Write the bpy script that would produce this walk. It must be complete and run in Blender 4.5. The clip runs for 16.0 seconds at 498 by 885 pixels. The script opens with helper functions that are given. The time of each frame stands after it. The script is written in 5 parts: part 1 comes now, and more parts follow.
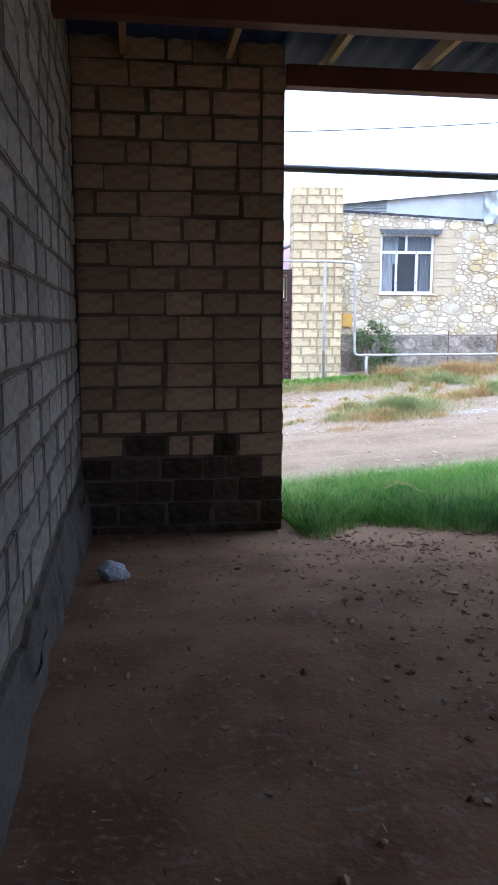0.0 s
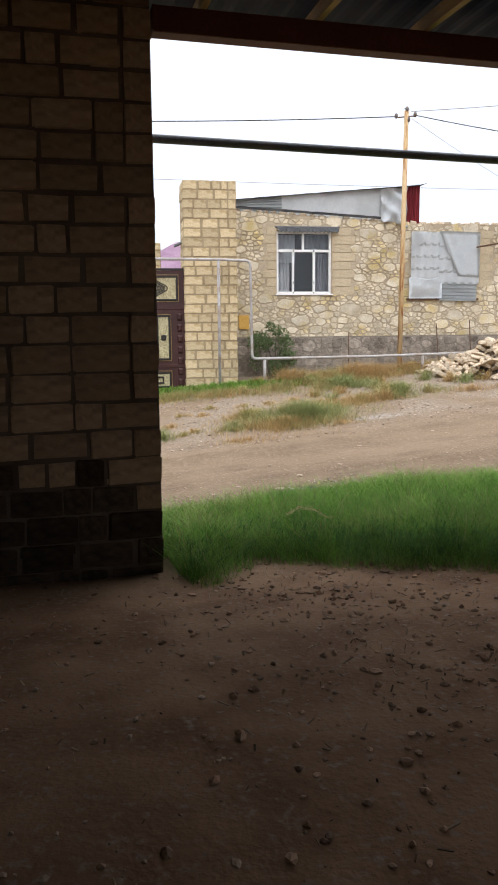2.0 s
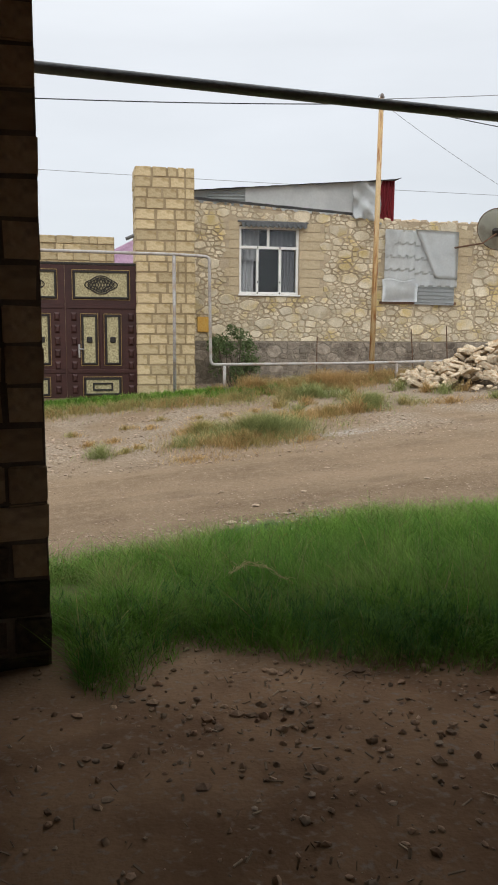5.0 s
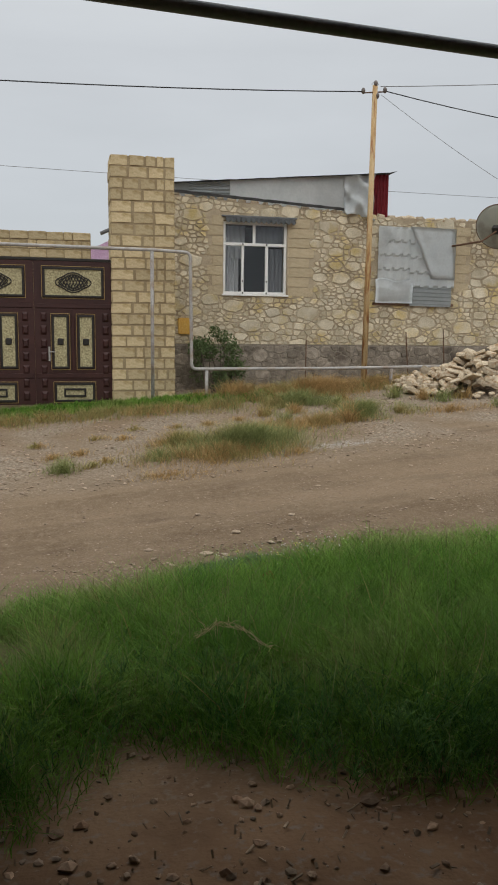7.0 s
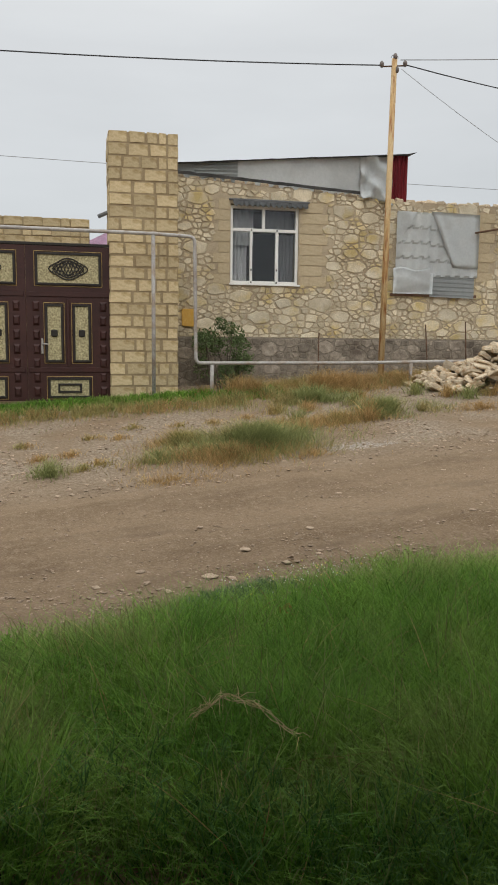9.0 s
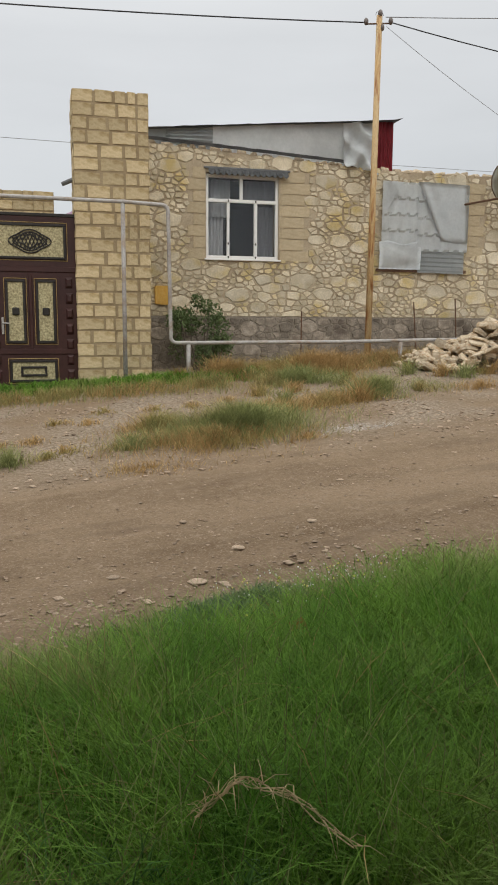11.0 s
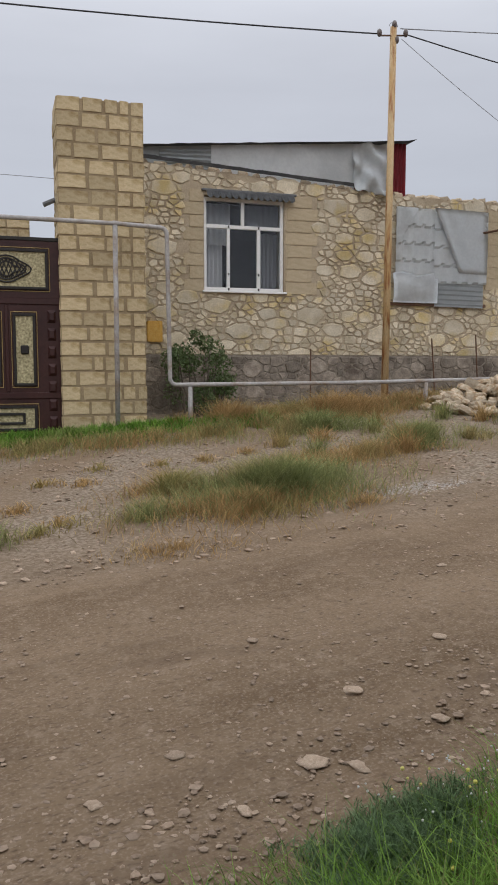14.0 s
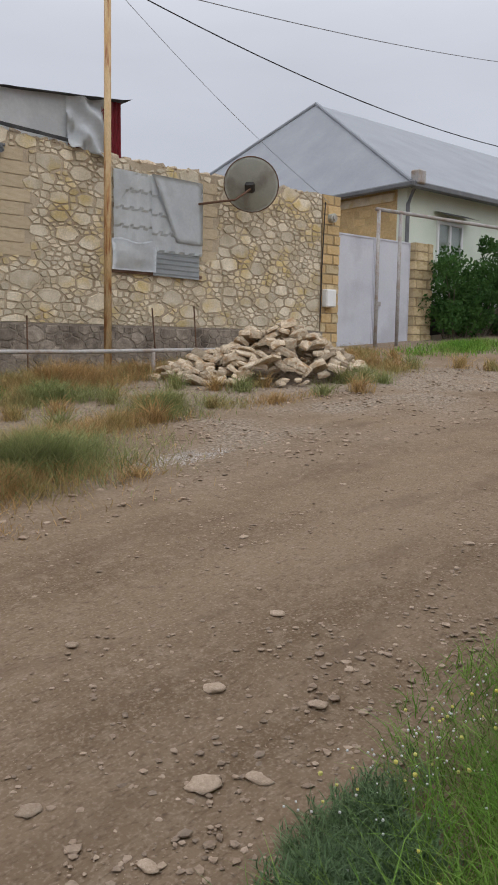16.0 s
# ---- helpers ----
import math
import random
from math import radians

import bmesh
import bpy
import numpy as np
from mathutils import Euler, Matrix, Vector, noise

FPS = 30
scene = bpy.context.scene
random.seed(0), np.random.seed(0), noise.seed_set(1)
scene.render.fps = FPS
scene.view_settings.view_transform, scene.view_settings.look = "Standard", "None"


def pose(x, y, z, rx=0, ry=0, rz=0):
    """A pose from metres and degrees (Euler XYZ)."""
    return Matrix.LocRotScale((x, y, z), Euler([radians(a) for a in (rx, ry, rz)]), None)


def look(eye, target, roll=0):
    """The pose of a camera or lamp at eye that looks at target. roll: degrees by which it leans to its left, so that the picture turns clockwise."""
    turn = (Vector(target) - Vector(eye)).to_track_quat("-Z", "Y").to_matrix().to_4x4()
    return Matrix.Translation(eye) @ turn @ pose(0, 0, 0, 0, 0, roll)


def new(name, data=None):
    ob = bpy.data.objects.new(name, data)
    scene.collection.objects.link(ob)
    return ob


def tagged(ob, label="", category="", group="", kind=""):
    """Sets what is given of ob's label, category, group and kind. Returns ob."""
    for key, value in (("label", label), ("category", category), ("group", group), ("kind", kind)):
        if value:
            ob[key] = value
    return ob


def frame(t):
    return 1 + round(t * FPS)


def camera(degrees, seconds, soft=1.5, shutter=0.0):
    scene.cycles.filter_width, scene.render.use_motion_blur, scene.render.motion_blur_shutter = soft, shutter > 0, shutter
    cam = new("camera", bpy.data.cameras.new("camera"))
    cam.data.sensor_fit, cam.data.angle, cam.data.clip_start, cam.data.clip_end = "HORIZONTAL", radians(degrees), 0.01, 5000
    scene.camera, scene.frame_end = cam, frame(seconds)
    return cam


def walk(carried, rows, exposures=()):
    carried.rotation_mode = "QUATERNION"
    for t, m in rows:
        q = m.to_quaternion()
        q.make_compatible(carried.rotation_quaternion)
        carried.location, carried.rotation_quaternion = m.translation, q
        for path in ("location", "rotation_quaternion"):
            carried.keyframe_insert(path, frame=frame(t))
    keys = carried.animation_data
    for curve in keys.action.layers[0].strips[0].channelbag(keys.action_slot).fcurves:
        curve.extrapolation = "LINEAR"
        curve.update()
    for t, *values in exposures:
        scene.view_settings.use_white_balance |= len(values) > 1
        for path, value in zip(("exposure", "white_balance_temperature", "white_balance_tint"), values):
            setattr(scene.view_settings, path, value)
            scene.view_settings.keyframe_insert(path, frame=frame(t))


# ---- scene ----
cam = camera(35.1, 16.0, soft=1.8)
PATH = [
    (0, (0.066, 0.189, 1.4), (0.348, 2.146, 1.101), 0.1),
    (0.5, (0.131, 0.427, 1.397), (0.561, 2.355, 1.085), -0.9),
    (1, (0.244, 0.732, 1.399), (0.687, 2.66, 1.104), -0.7),
    (1.5, (0.346, 1.029, 1.378), (0.825, 2.948, 1.086), -0.5),
    (2, (0.466, 1.323, 1.374), (0.986, 3.232, 1.083), -0.5),
    (2.5, (0.621, 1.632, 1.382), (1.144, 3.541, 1.095), -0.1),
    (3, (0.72, 1.936, 1.346), (1.266, 3.841, 1.072), 0.1),
    (3.5, (0.852, 2.205, 1.335), (1.423, 4.103, 1.066), -0.6),
    (3.7, (0.876, 2.263, 1.335), (1.453, 4.161, 1.079), -0.2),
    (6, (1.325, 3.345, 1.34), (1.944, 5.223, 1.044), 0.7),
    (6.5, (1.413, 3.613, 1.306), (2.065, 5.484, 1.038), 0.6),
    (7, (1.528, 3.857, 1.283), (2.153, 5.738, 1.016), 0.6),
    (7.5, (1.626, 4.115, 1.268), (2.242, 5.997, 0.983), 0.8),
    (8, (1.65, 4.397, 1.25), (2.267, 6.279, 0.969), 1.0),
    (10.3, (2.044, 5.5, 0.979), (2.645, 7.39, 0.72), 0.4),
    (10.5, (2.039, 5.596, 0.959), (2.671, 7.474, 0.69), 0.4),
    (11, (2.002, 5.84, 0.94), (2.677, 7.7, 0.648), 0.3),
    (11.5, (2.022, 6.104, 0.922), (2.642, 7.986, 0.649), 0.7),
    (12, (2.042, 6.414, 0.912), (2.633, 8.305, 0.634), 0.8),
    (12.5, (2.019, 6.773, 0.873), (2.647, 8.65, 0.583), 0.1),
    (13, (1.987, 7.082, 0.874), (2.646, 8.953, 0.614), 0.6),
    (13.5, (1.992, 7.398, 0.881), (2.683, 9.263, 0.668), 0.5),
    (14, (1.96, 7.645, 0.897), (2.724, 9.484, 0.71), -0.0),
    (14.5, (1.954, 7.854, 0.884), (2.915, 9.598, 0.69), 0.9),
    (15, (1.947, 8.038, 0.879), (3.125, 9.642, 0.675), 1.6),
    (15.5, (1.799, 8.231, 0.822), (3.095, 9.736, 0.587), 0.8),
    (16, (1.72, 8.428, 0.786), (3.131, 9.824, 0.545), 0.7),
]
EXPOSURES = [(0.0, 1.6, 4900, 12), (0.5, 1.2, 5100, 14), (1.0, 0.95, 5500, 12), (1.5, 0.86, 6100, 12), (2.5, 0.66, 6400, 12), (3.5, 0.5, 6500, 11), (6.0, 0.1, 6700, 7), (7.0, -0.14, 6700, 7), (8.0, -0.02, 6800, 7), (11.0, 0.08, 6900, 8), (12.5, 0.06, 6800, 9), (13.5, -0.22, 6500, 12), (14.5, -0.18, 6400, 12), (16.0, -0.13, 6400, 12)]
walk(cam, [(t, look(eye, target, roll)) for t, eye, target, roll in PATH], EXPOSURES)

# ---------------- sky and sun (overcast) ----------------
world = bpy.data.worlds.new("overcast_sky")
scene.world = world
world.use_nodes = True
wn, wl = world.node_tree.nodes, world.node_tree.links
wn.clear()
w_out, w_bg = wn.new("ShaderNodeOutputWorld"), wn.new("ShaderNodeBackground")
w_sky = wn.new("ShaderNodeTexSky")
w_sky.sky_type = "NISHITA"
w_sky.sun_disc = False
w_sky.sun_elevation, w_sky.sun_rotation = radians(58), radians(200)
w_tc, w_sep = wn.new("ShaderNodeTexCoord"), wn.new("ShaderNodeSeparateXYZ")
w_ramp, w_noise, w_mixn, w_mix = wn.new("ShaderNodeValToRGB"), wn.new("ShaderNodeTexNoise"), wn.new("ShaderNodeMixRGB"), wn.new("ShaderNodeMixRGB")
w_map = wn.new("ShaderNodeMapping")
w_map.inputs["Scale"].default_value = (1, 1, 4)
w_noise.inputs["Scale"].default_value, w_noise.inputs["Detail"].default_value = 2.2, 5
w_ramp.color_ramp.elements[0].position, w_ramp.color_ramp.elements[0].color = 0.0, (6.0, 6.35, 6.95, 1)
w_ramp.color_ramp.elements[1].position, w_ramp.color_ramp.elements[1].color = 0.9, (17.0, 17.4, 18.0, 1)
w_mid = w_ramp.color_ramp.elements.new(0.32)
w_mid.color = (7.0, 7.3, 7.9, 1)
wl.new(w_tc.outputs["Generated"], w_sep.inputs[0])
wl.new(w_sep.outputs["Z"], w_ramp.inputs[0])
wl.new(w_tc.outputs["Generated"], w_map.inputs[0])
wl.new(w_map.outputs[0], w_noise.inputs["Vector"])
w_nr = wn.new("ShaderNodeMapRange")
w_nr.inputs["From Min"].default_value, w_nr.inputs["From Max"].default_value = 0.3, 0.7
w_nr.inputs["To Min"].default_value, w_nr.inputs["To Max"].default_value = 0.93, 1.06
wl.new(w_noise.outputs[0], w_nr.inputs["Value"])
w_mixn.blend_type = "MULTIPLY"
w_mixn.inputs[0].default_value = 1.0
wl.new(w_ramp.outputs[0], w_mixn.inputs[1])
wl.new(w_nr.outputs[0], w_mixn.inputs[2])
w_mix.inputs[0].default_value = 0.9
wl.new(w_sky.outputs[0], w_mix.inputs[1])
wl.new(w_mixn.outputs[0], w_mix.inputs[2])
wl.new(w_mix.outputs[0], w_bg.inputs["Color"])
w_bg.inputs["Strength"].default_value = 0.1
wl.new(w_bg.outputs[0], w_out.inputs[0])
sun_data = bpy.data.lights.new("sun", "SUN")
sun_data.energy, sun_data.angle, sun_data.color = 0.6, radians(40), (1.0, 0.97, 0.92)
sun = new("sun", sun_data)
sun.matrix_world = look((-6, -20, 30), (4, 14, 0))

# ---------------- materials ----------------
def material(name, a, b, rough=0.85, scale=6.0, fine=60.0, bump=0.25, metal=0.0, vary=0.25, island=False, stain=None, stain_scale=1.2, stretch=(1, 1, 1), space="Object", spec=0.3, grain=0.2):
    """Two base colours mixed by coarse and fine noise, with random value by piece, an optional stain colour and fine relief."""
    m = bpy.data.materials.new(name)
    m.use_nodes = True
    n, l = m.node_tree.nodes, m.node_tree.links
    bsdf = n["Principled BSDF"]
    tc, mp = n.new("ShaderNodeTexCoord"), n.new("ShaderNodeMapping")
    mp.inputs["Scale"].default_value = stretch
    if space == "World":
        geo = n.new("ShaderNodeNewGeometry")
        l.new(geo.outputs["Position"], mp.inputs[0])
    else:
        l.new(tc.outputs["Object"], mp.inputs[0])
    n1, n2 = n.new("ShaderNodeTexNoise"), n.new("ShaderNodeTexNoise")
    n1.inputs["Scale"].default_value, n1.inputs["Detail"].default_value = scale, 6
    n2.inputs["Scale"].default_value, n2.inputs["Detail"].default_value = fine, 4
    l.new(mp.outputs[0], n1.inputs["Vector"])
    l.new(mp.outputs[0], n2.inputs["Vector"])
    r1 = n.new("ShaderNodeMapRange")
    r1.inputs["From Min"].default_value, r1.inputs["From Max"].default_value = 0.3, 0.7
    l.new(n1.outputs[0], r1.inputs["Value"])
    mix = n.new("ShaderNodeMixRGB")
    mix.inputs[1].default_value, mix.inputs[2].default_value = (*a, 1), (*b, 1)
    l.new(r1.outputs[0], mix.inputs[0])
    col = mix.outputs[0]
    if stain:
        n3, r3, m3 = n.new("ShaderNodeTexNoise"), n.new("ShaderNodeMapRange"), n.new("ShaderNodeMixRGB")
        n3.inputs["Scale"].default_value, n3.inputs["Detail"].default_value = stain_scale, 7
        l.new(mp.outputs[0], n3.inputs["Vector"])
        r3.inputs["From Min"].default_value, r3.inputs["From Max"].default_value = 0.5, 0.66
        l.new(n3.outputs[0], r3.inputs["Value"])
        l.new(r3.outputs[0], m3.inputs[0])
        l.new(col, m3.inputs[1])
        m3.inputs[2].default_value = (*stain, 1)
        col = m3.outputs[0]
    hsv, rv, add = n.new("ShaderNodeHueSaturation"), n.new("ShaderNodeMapRange"), n.new("ShaderNodeMath")
    rv.inputs["To Min"].default_value, rv.inputs["To Max"].default_value = 1 - vary, 1 + vary
    if island:
        src = n.new("ShaderNodeNewGeometry").outputs["Random Per Island"]
    else:
        src = n.new("ShaderNodeObjectInfo").outputs["Random"]
    l.new(src, rv.inputs["Value"])
    fr = n.new("ShaderNodeMapRange")
    fr.inputs["From Min"].default_value, fr.inputs["From Max"].default_value = 0.25, 0.75
    fr.inputs["To Min"].default_value, fr.inputs["To Max"].default_value = 1 - grain, 1 + grain
    l.new(n2.outputs[0], fr.inputs["Value"])
    add.operation = "MULTIPLY"
    l.new(rv.outputs[0], add.inputs[0])
    l.new(fr.outputs[0], add.inputs[1])
    l.new(add.outputs[0], hsv.inputs["Value"])
    l.new(col, hsv.inputs["Color"])
    l.new(hsv.outputs[0], bsdf.inputs["Base Color"])
    bsdf.inputs["Roughness"].default_value, bsdf.inputs["Metallic"].default_value = rough, metal
    bsdf.inputs["Specular IOR Level"].default_value = spec
    if bump:
        bp, mx = n.new("ShaderNodeBump"), n.new("ShaderNodeMath")
        mx.operation = "ADD"
        l.new(n1.outputs[0], mx.inputs[0])
        l.new(n2.outputs[0], mx.inputs[1])
        bp.inputs["Strength"].default_value, bp.inputs["Distance"].default_value = bump, 0.02
        l.new(mx.outputs[0], bp.inputs["Height"])
        l.new(bp.outputs[0], bsdf.inputs["Normal"])
    return m


M_BLOCK = material("limestone_block", (0.51, 0.40, 0.235), (0.65, 0.535, 0.345), 0.9, 5, 70, 0.35, vary=0.17, stain=(0.42, 0.31, 0.16), stain_scale=2.5, spec=0.1)
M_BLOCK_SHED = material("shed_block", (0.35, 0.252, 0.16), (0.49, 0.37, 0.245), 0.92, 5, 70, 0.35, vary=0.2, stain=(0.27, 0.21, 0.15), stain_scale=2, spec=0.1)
M_BLOCK_GREY = material("grey_block", (0.26, 0.235, 0.20), (0.40, 0.365, 0.32), 0.92, 5, 60, 0.4, vary=0.18, stain=(0.24, 0.215, 0.185), stain_scale=2, spec=0.1)
M_MORTAR = material("lime_mortar", (0.30, 0.225, 0.135), (0.40, 0.315, 0.20), 0.95, 4, 80, 0.4, vary=0.0, spec=0.1)
M_MORTAR_SHED = material("shed_mortar", (0.11, 0.09, 0.07), (0.19, 0.155, 0.12), 0.95, 4, 80, 0.4, vary=0.0, spec=0.1)
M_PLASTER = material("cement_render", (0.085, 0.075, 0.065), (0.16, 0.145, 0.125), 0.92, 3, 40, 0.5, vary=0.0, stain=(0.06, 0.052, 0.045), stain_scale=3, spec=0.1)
M_STONE = material("rubble_stone", (0.50, 0.425, 0.30), (0.70, 0.625, 0.49), 0.92, 4, 50, 0.35, vary=0.2, stain=(0.55, 0.43, 0.21), stain_scale=2.4, spec=0.1)
M_STONE_JOINED = material("rubble_stone_joined", (0.50, 0.425, 0.30), (0.70, 0.625, 0.49), 0.92, 4, 50, 0.35, vary=0.2, island=True, stain=(0.55, 0.43, 0.21), stain_scale=2.4, spec=0.1)
M_STONE_MORTAR = material("rubble_mortar", (0.40, 0.325, 0.23), (0.51, 0.425, 0.31), 0.95, 5, 60, 0.5, vary=0.0, stain=(0.35, 0.28, 0.195), stain_scale=2.5, spec=0.1)
M_DARK_STONE = material("dark_base_stone", (0.20, 0.168, 0.135), (0.35, 0.30, 0.245), 0.92, 9, 40, 0.5, vary=0.3, stain=(0.13, 0.105, 0.085), stain_scale=2.2, island=True, spec=0.1)
M_DARK_MORTAR = material("dark_base_mortar", (0.19, 0.16, 0.13), (0.30, 0.26, 0.21), 0.95, 6, 40, 0.5, vary=0.0, spec=0.1)
M_SOOT = material("sooty_block", (0.04, 0.033, 0.027), (0.12, 0.09, 0.065), 0.95, 4, 40, 0.5, vary=0.3, spec=0.1)
M_WOOD = material("rafter_pine", (0.42, 0.27, 0.13), (0.55, 0.38, 0.20), 0.7, 3, 40, 0.15, vary=0.15, stretch=(8, 1, 8))
M_BEAM = material("red_brown_beam", (0.12, 0.045, 0.035), (0.17, 0.065, 0.05), 0.6, 3, 40, 0.12, vary=0.05)
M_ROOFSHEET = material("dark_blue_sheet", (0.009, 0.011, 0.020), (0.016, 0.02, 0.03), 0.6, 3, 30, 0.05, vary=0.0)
M_PVC = material("white_upvc", (0.78, 0.78, 0.76), (0.84, 0.84, 0.82), 0.35, 2, 30, 0.0, vary=0.0, spec=0.5, grain=0.05)
M_GATE = material("maroon_gate_paint", (0.036, 0.012, 0.011), (0.055, 0.019, 0.016), 0.45, 3, 30, 0.06, vary=0.08, spec=0.45)
M_GATE_DARK = material("black_iron", (0.018, 0.015, 0.014), (0.03, 0.026, 0.022), 0.5, 4, 30, 0.1, vary=0.0, spec=0.4)
M_GOLD = material("mottled_gold_panel", (0.20, 0.165, 0.08), (0.62, 0.55, 0.33), 0.5, 34, 90, 0.25, vary=0.0, spec=0.4)
M_GOLDLINE = material("gold_trim", (0.42, 0.30, 0.11), (0.52, 0.38, 0.16), 0.45, 8, 40, 0.05, vary=0.0, metal=0.3)
M_PIPE = material("grey_gas_pipe", (0.33, 0.31, 0.30), (0.43, 0.41, 0.39), 0.55, 3, 30, 0.08, vary=0.05, stain=(0.30, 0.24, 0.19), stain_scale=4)
M_PIPE_DARK = material("weathered_dark_pipe", (0.115, 0.12, 0.125), (0.17, 0.175, 0.18), 0.5, 3, 30, 0.08, vary=0.0)
M_POLE = material("rusty_yellow_pole", (0.60, 0.46, 0.27), (0.50, 0.30, 0.12), 0.6, 3, 30, 0.1, vary=0.0, stain=(0.30, 0.125, 0.045), stain_scale=3.2, stretch=(5, 5, 0.8))
M_SHEET = material("galvanised_sheet", (0.74, 0.775, 0.79), (0.84, 0.865, 0.875), 0.4, 2, 20, 0.06, metal=0.0, vary=0.04, stain=(0.64, 0.66, 0.66), stain_scale=2, spec=0.6, grain=0.05)
M_SHEET_DULL = material("dull_zinc_sheet", (0.42, 0.45, 0.46), (0.52, 0.55, 0.56), 0.5, 2, 20, 0.08, metal=0.0, vary=0.06, spec=0.5, grain=0.05)
M_RED = material("red_corrugated_sheet", (0.22, 0.018, 0.028), (0.30, 0.03, 0.04), 0.5, 3, 20, 0.06, vary=0.0, grain=0.05)
M_FASCIA = material("pale_fascia_sheet", (0.78, 0.80, 0.80), (0.86, 0.875, 0.87), 0.5, 1.5, 20, 0.05, vary=0.05, stain=(0.68, 0.70, 0.70), grain=0.05)
M_ROOFTOP = material("dark_roof_edge", (0.06, 0.06, 0.06), (0.12, 0.115, 0.11), 0.8, 4, 30, 0.2, vary=0.0)
M_ROOF2 = material("pale_grey_metal_roof", (0.25, 0.266, 0.29), (0.30, 0.318, 0.342), 0.55, 1.0, 12, 0.05, vary=0.0, grain=0.05)
M_PALE = material("pale_green_render", (0.66, 0.72, 0.60), (0.74, 0.79, 0.68), 0.85, 1.5, 30, 0.1, vary=0.0, grain=0.05)
M_ORANGE_BLOCK = material("ochre_block", (0.52, 0.36, 0.17), (0.62, 0.46, 0.25), 0.9, 4, 50, 0.3, vary=0.15, spec=0.1)
M_WHITE_GATE = material("pale_lilac_gate_paint", (0.55, 0.56, 0.62), (0.62, 0.63, 0.68), 0.5, 1.2, 20, 0.06, vary=0.02, stain=(0.48, 0.48, 0.53), stain_scale=0.9, grain=0.05)
M_DISH = material("weathered_dish_paint", (0.40, 0.40, 0.35), (0.50, 0.50, 0.44), 0.6, 2.5, 30, 0.05, vary=0.0, stain=(0.33, 0.31, 0.27), stain_scale=2.5, grain=0.05)
M_RUST = material("rusty_iron", (0.10, 0.055, 0.035), (0.19, 0.11, 0.07), 0.85, 6, 40, 0.2, vary=0.1)
M_WIRE = material("black_cable", (0.02, 0.02, 0.022), (0.035, 0.035, 0.038), 0.6, 4, 30, 0.0, vary=0.0)
M_WIRE_PALE = material("grey_cable", (0.25, 0.26, 0.28), (0.30, 0.31, 0.33), 0.6, 4, 30, 0.0, vary=0.0)
M_CERAMIC = material("insulator_ceramic", (0.10, 0.08, 0.07), (0.16, 0.13, 0.12), 0.3, 4, 30, 0.0, vary=0.1, spec=0.5)
M_PURPLE = material("lilac_metal_roof", (0.46, 0.30, 0.42), (0.54, 0.38, 0.49), 0.6, 2, 20, 0.1, vary=0.0)
M_CURTAIN = material("grey_curtain", (0.72, 0.72, 0.73), (0.82, 0.82, 0.83), 0.9, 4, 80, 0.1, vary=0.0, stretch=(6, 6, 0.5))
M_ROOM = material("dim_room_wall", (0.07, 0.065, 0.06), (0.10, 0.095, 0.09), 0.9, 2, 30, 0.05, vary=0.0)
M_BAG = material("white_plastic_bag", (0.42, 0.46, 0.52), (0.55, 0.59, 0.65), 0.4, 8, 50, 0.2, vary=0.0)
M_PEBBLE = material("pebble", (0.28, 0.205, 0.145), (0.42, 0.325, 0.245), 0.92, 12, 60, 0.2, vary=0.3, island=True, spec=0.1)
M_ROCK = material("pale_field_stone", (0.40, 0.295, 0.21), (0.54, 0.425, 0.32), 0.92, 6, 40, 0.4, vary=0.2, spec=0.1)
M_HEAP = material("heap_stone", (0.42, 0.335, 0.235), (0.64, 0.55, 0.42), 0.92, 5, 40, 0.35, vary=0.32, stain=(0.36, 0.235, 0.135), stain_scale=3, spec=0.1)
M_CHIP = material("wood_chip", (0.22, 0.15, 0.10), (0.46, 0.36, 0.26), 0.9, 12, 60, 0.1, vary=0.5, island=True, spec=0.1)
M_CLOD = material("soil_clod", (0.27, 0.17, 0.11), (0.44, 0.31, 0.215), 0.95, 12, 60, 0.2, vary=0.45, island=True, spec=0.1)
M_LIME = material("pale_lime_grit", (0.42, 0.375, 0.33), (0.54, 0.49, 0.44), 0.95, 12, 60, 0.2, vary=0.25, island=True, spec=0.1)
M_BARK = material("shrub_bark", (0.10, 0.08, 0.06), (0.16, 0.13, 0.10), 0.9, 8, 40, 0.3, vary=0.0)


def leafy(name, a, b, vary=0.35, stain=None):
    m = material(name, a, b, 0.6, 3, 30, 0.0, vary=vary, island=True, stain=stain, stain_scale=1.3, spec=0.12, space="World")
    n, l = m.node_tree.nodes, m.node_tree.links
    bs = n["Principled BSDF"]
    src = bs.inputs["Base Color"].links[0].from_socket
    tr, mx = n.new("ShaderNodeBsdfTranslucent"), n.new("ShaderNodeMixShader")
    l.new(src, tr.inputs["Color"])
    mx.inputs[0].default_value = 0.35
    l.new(bs.outputs[0], mx.inputs[1])
    l.new(tr.outputs[0], mx.inputs[2])
    l.new(mx.outputs[0], n["Material Output"].inputs["Surface"])
    return m


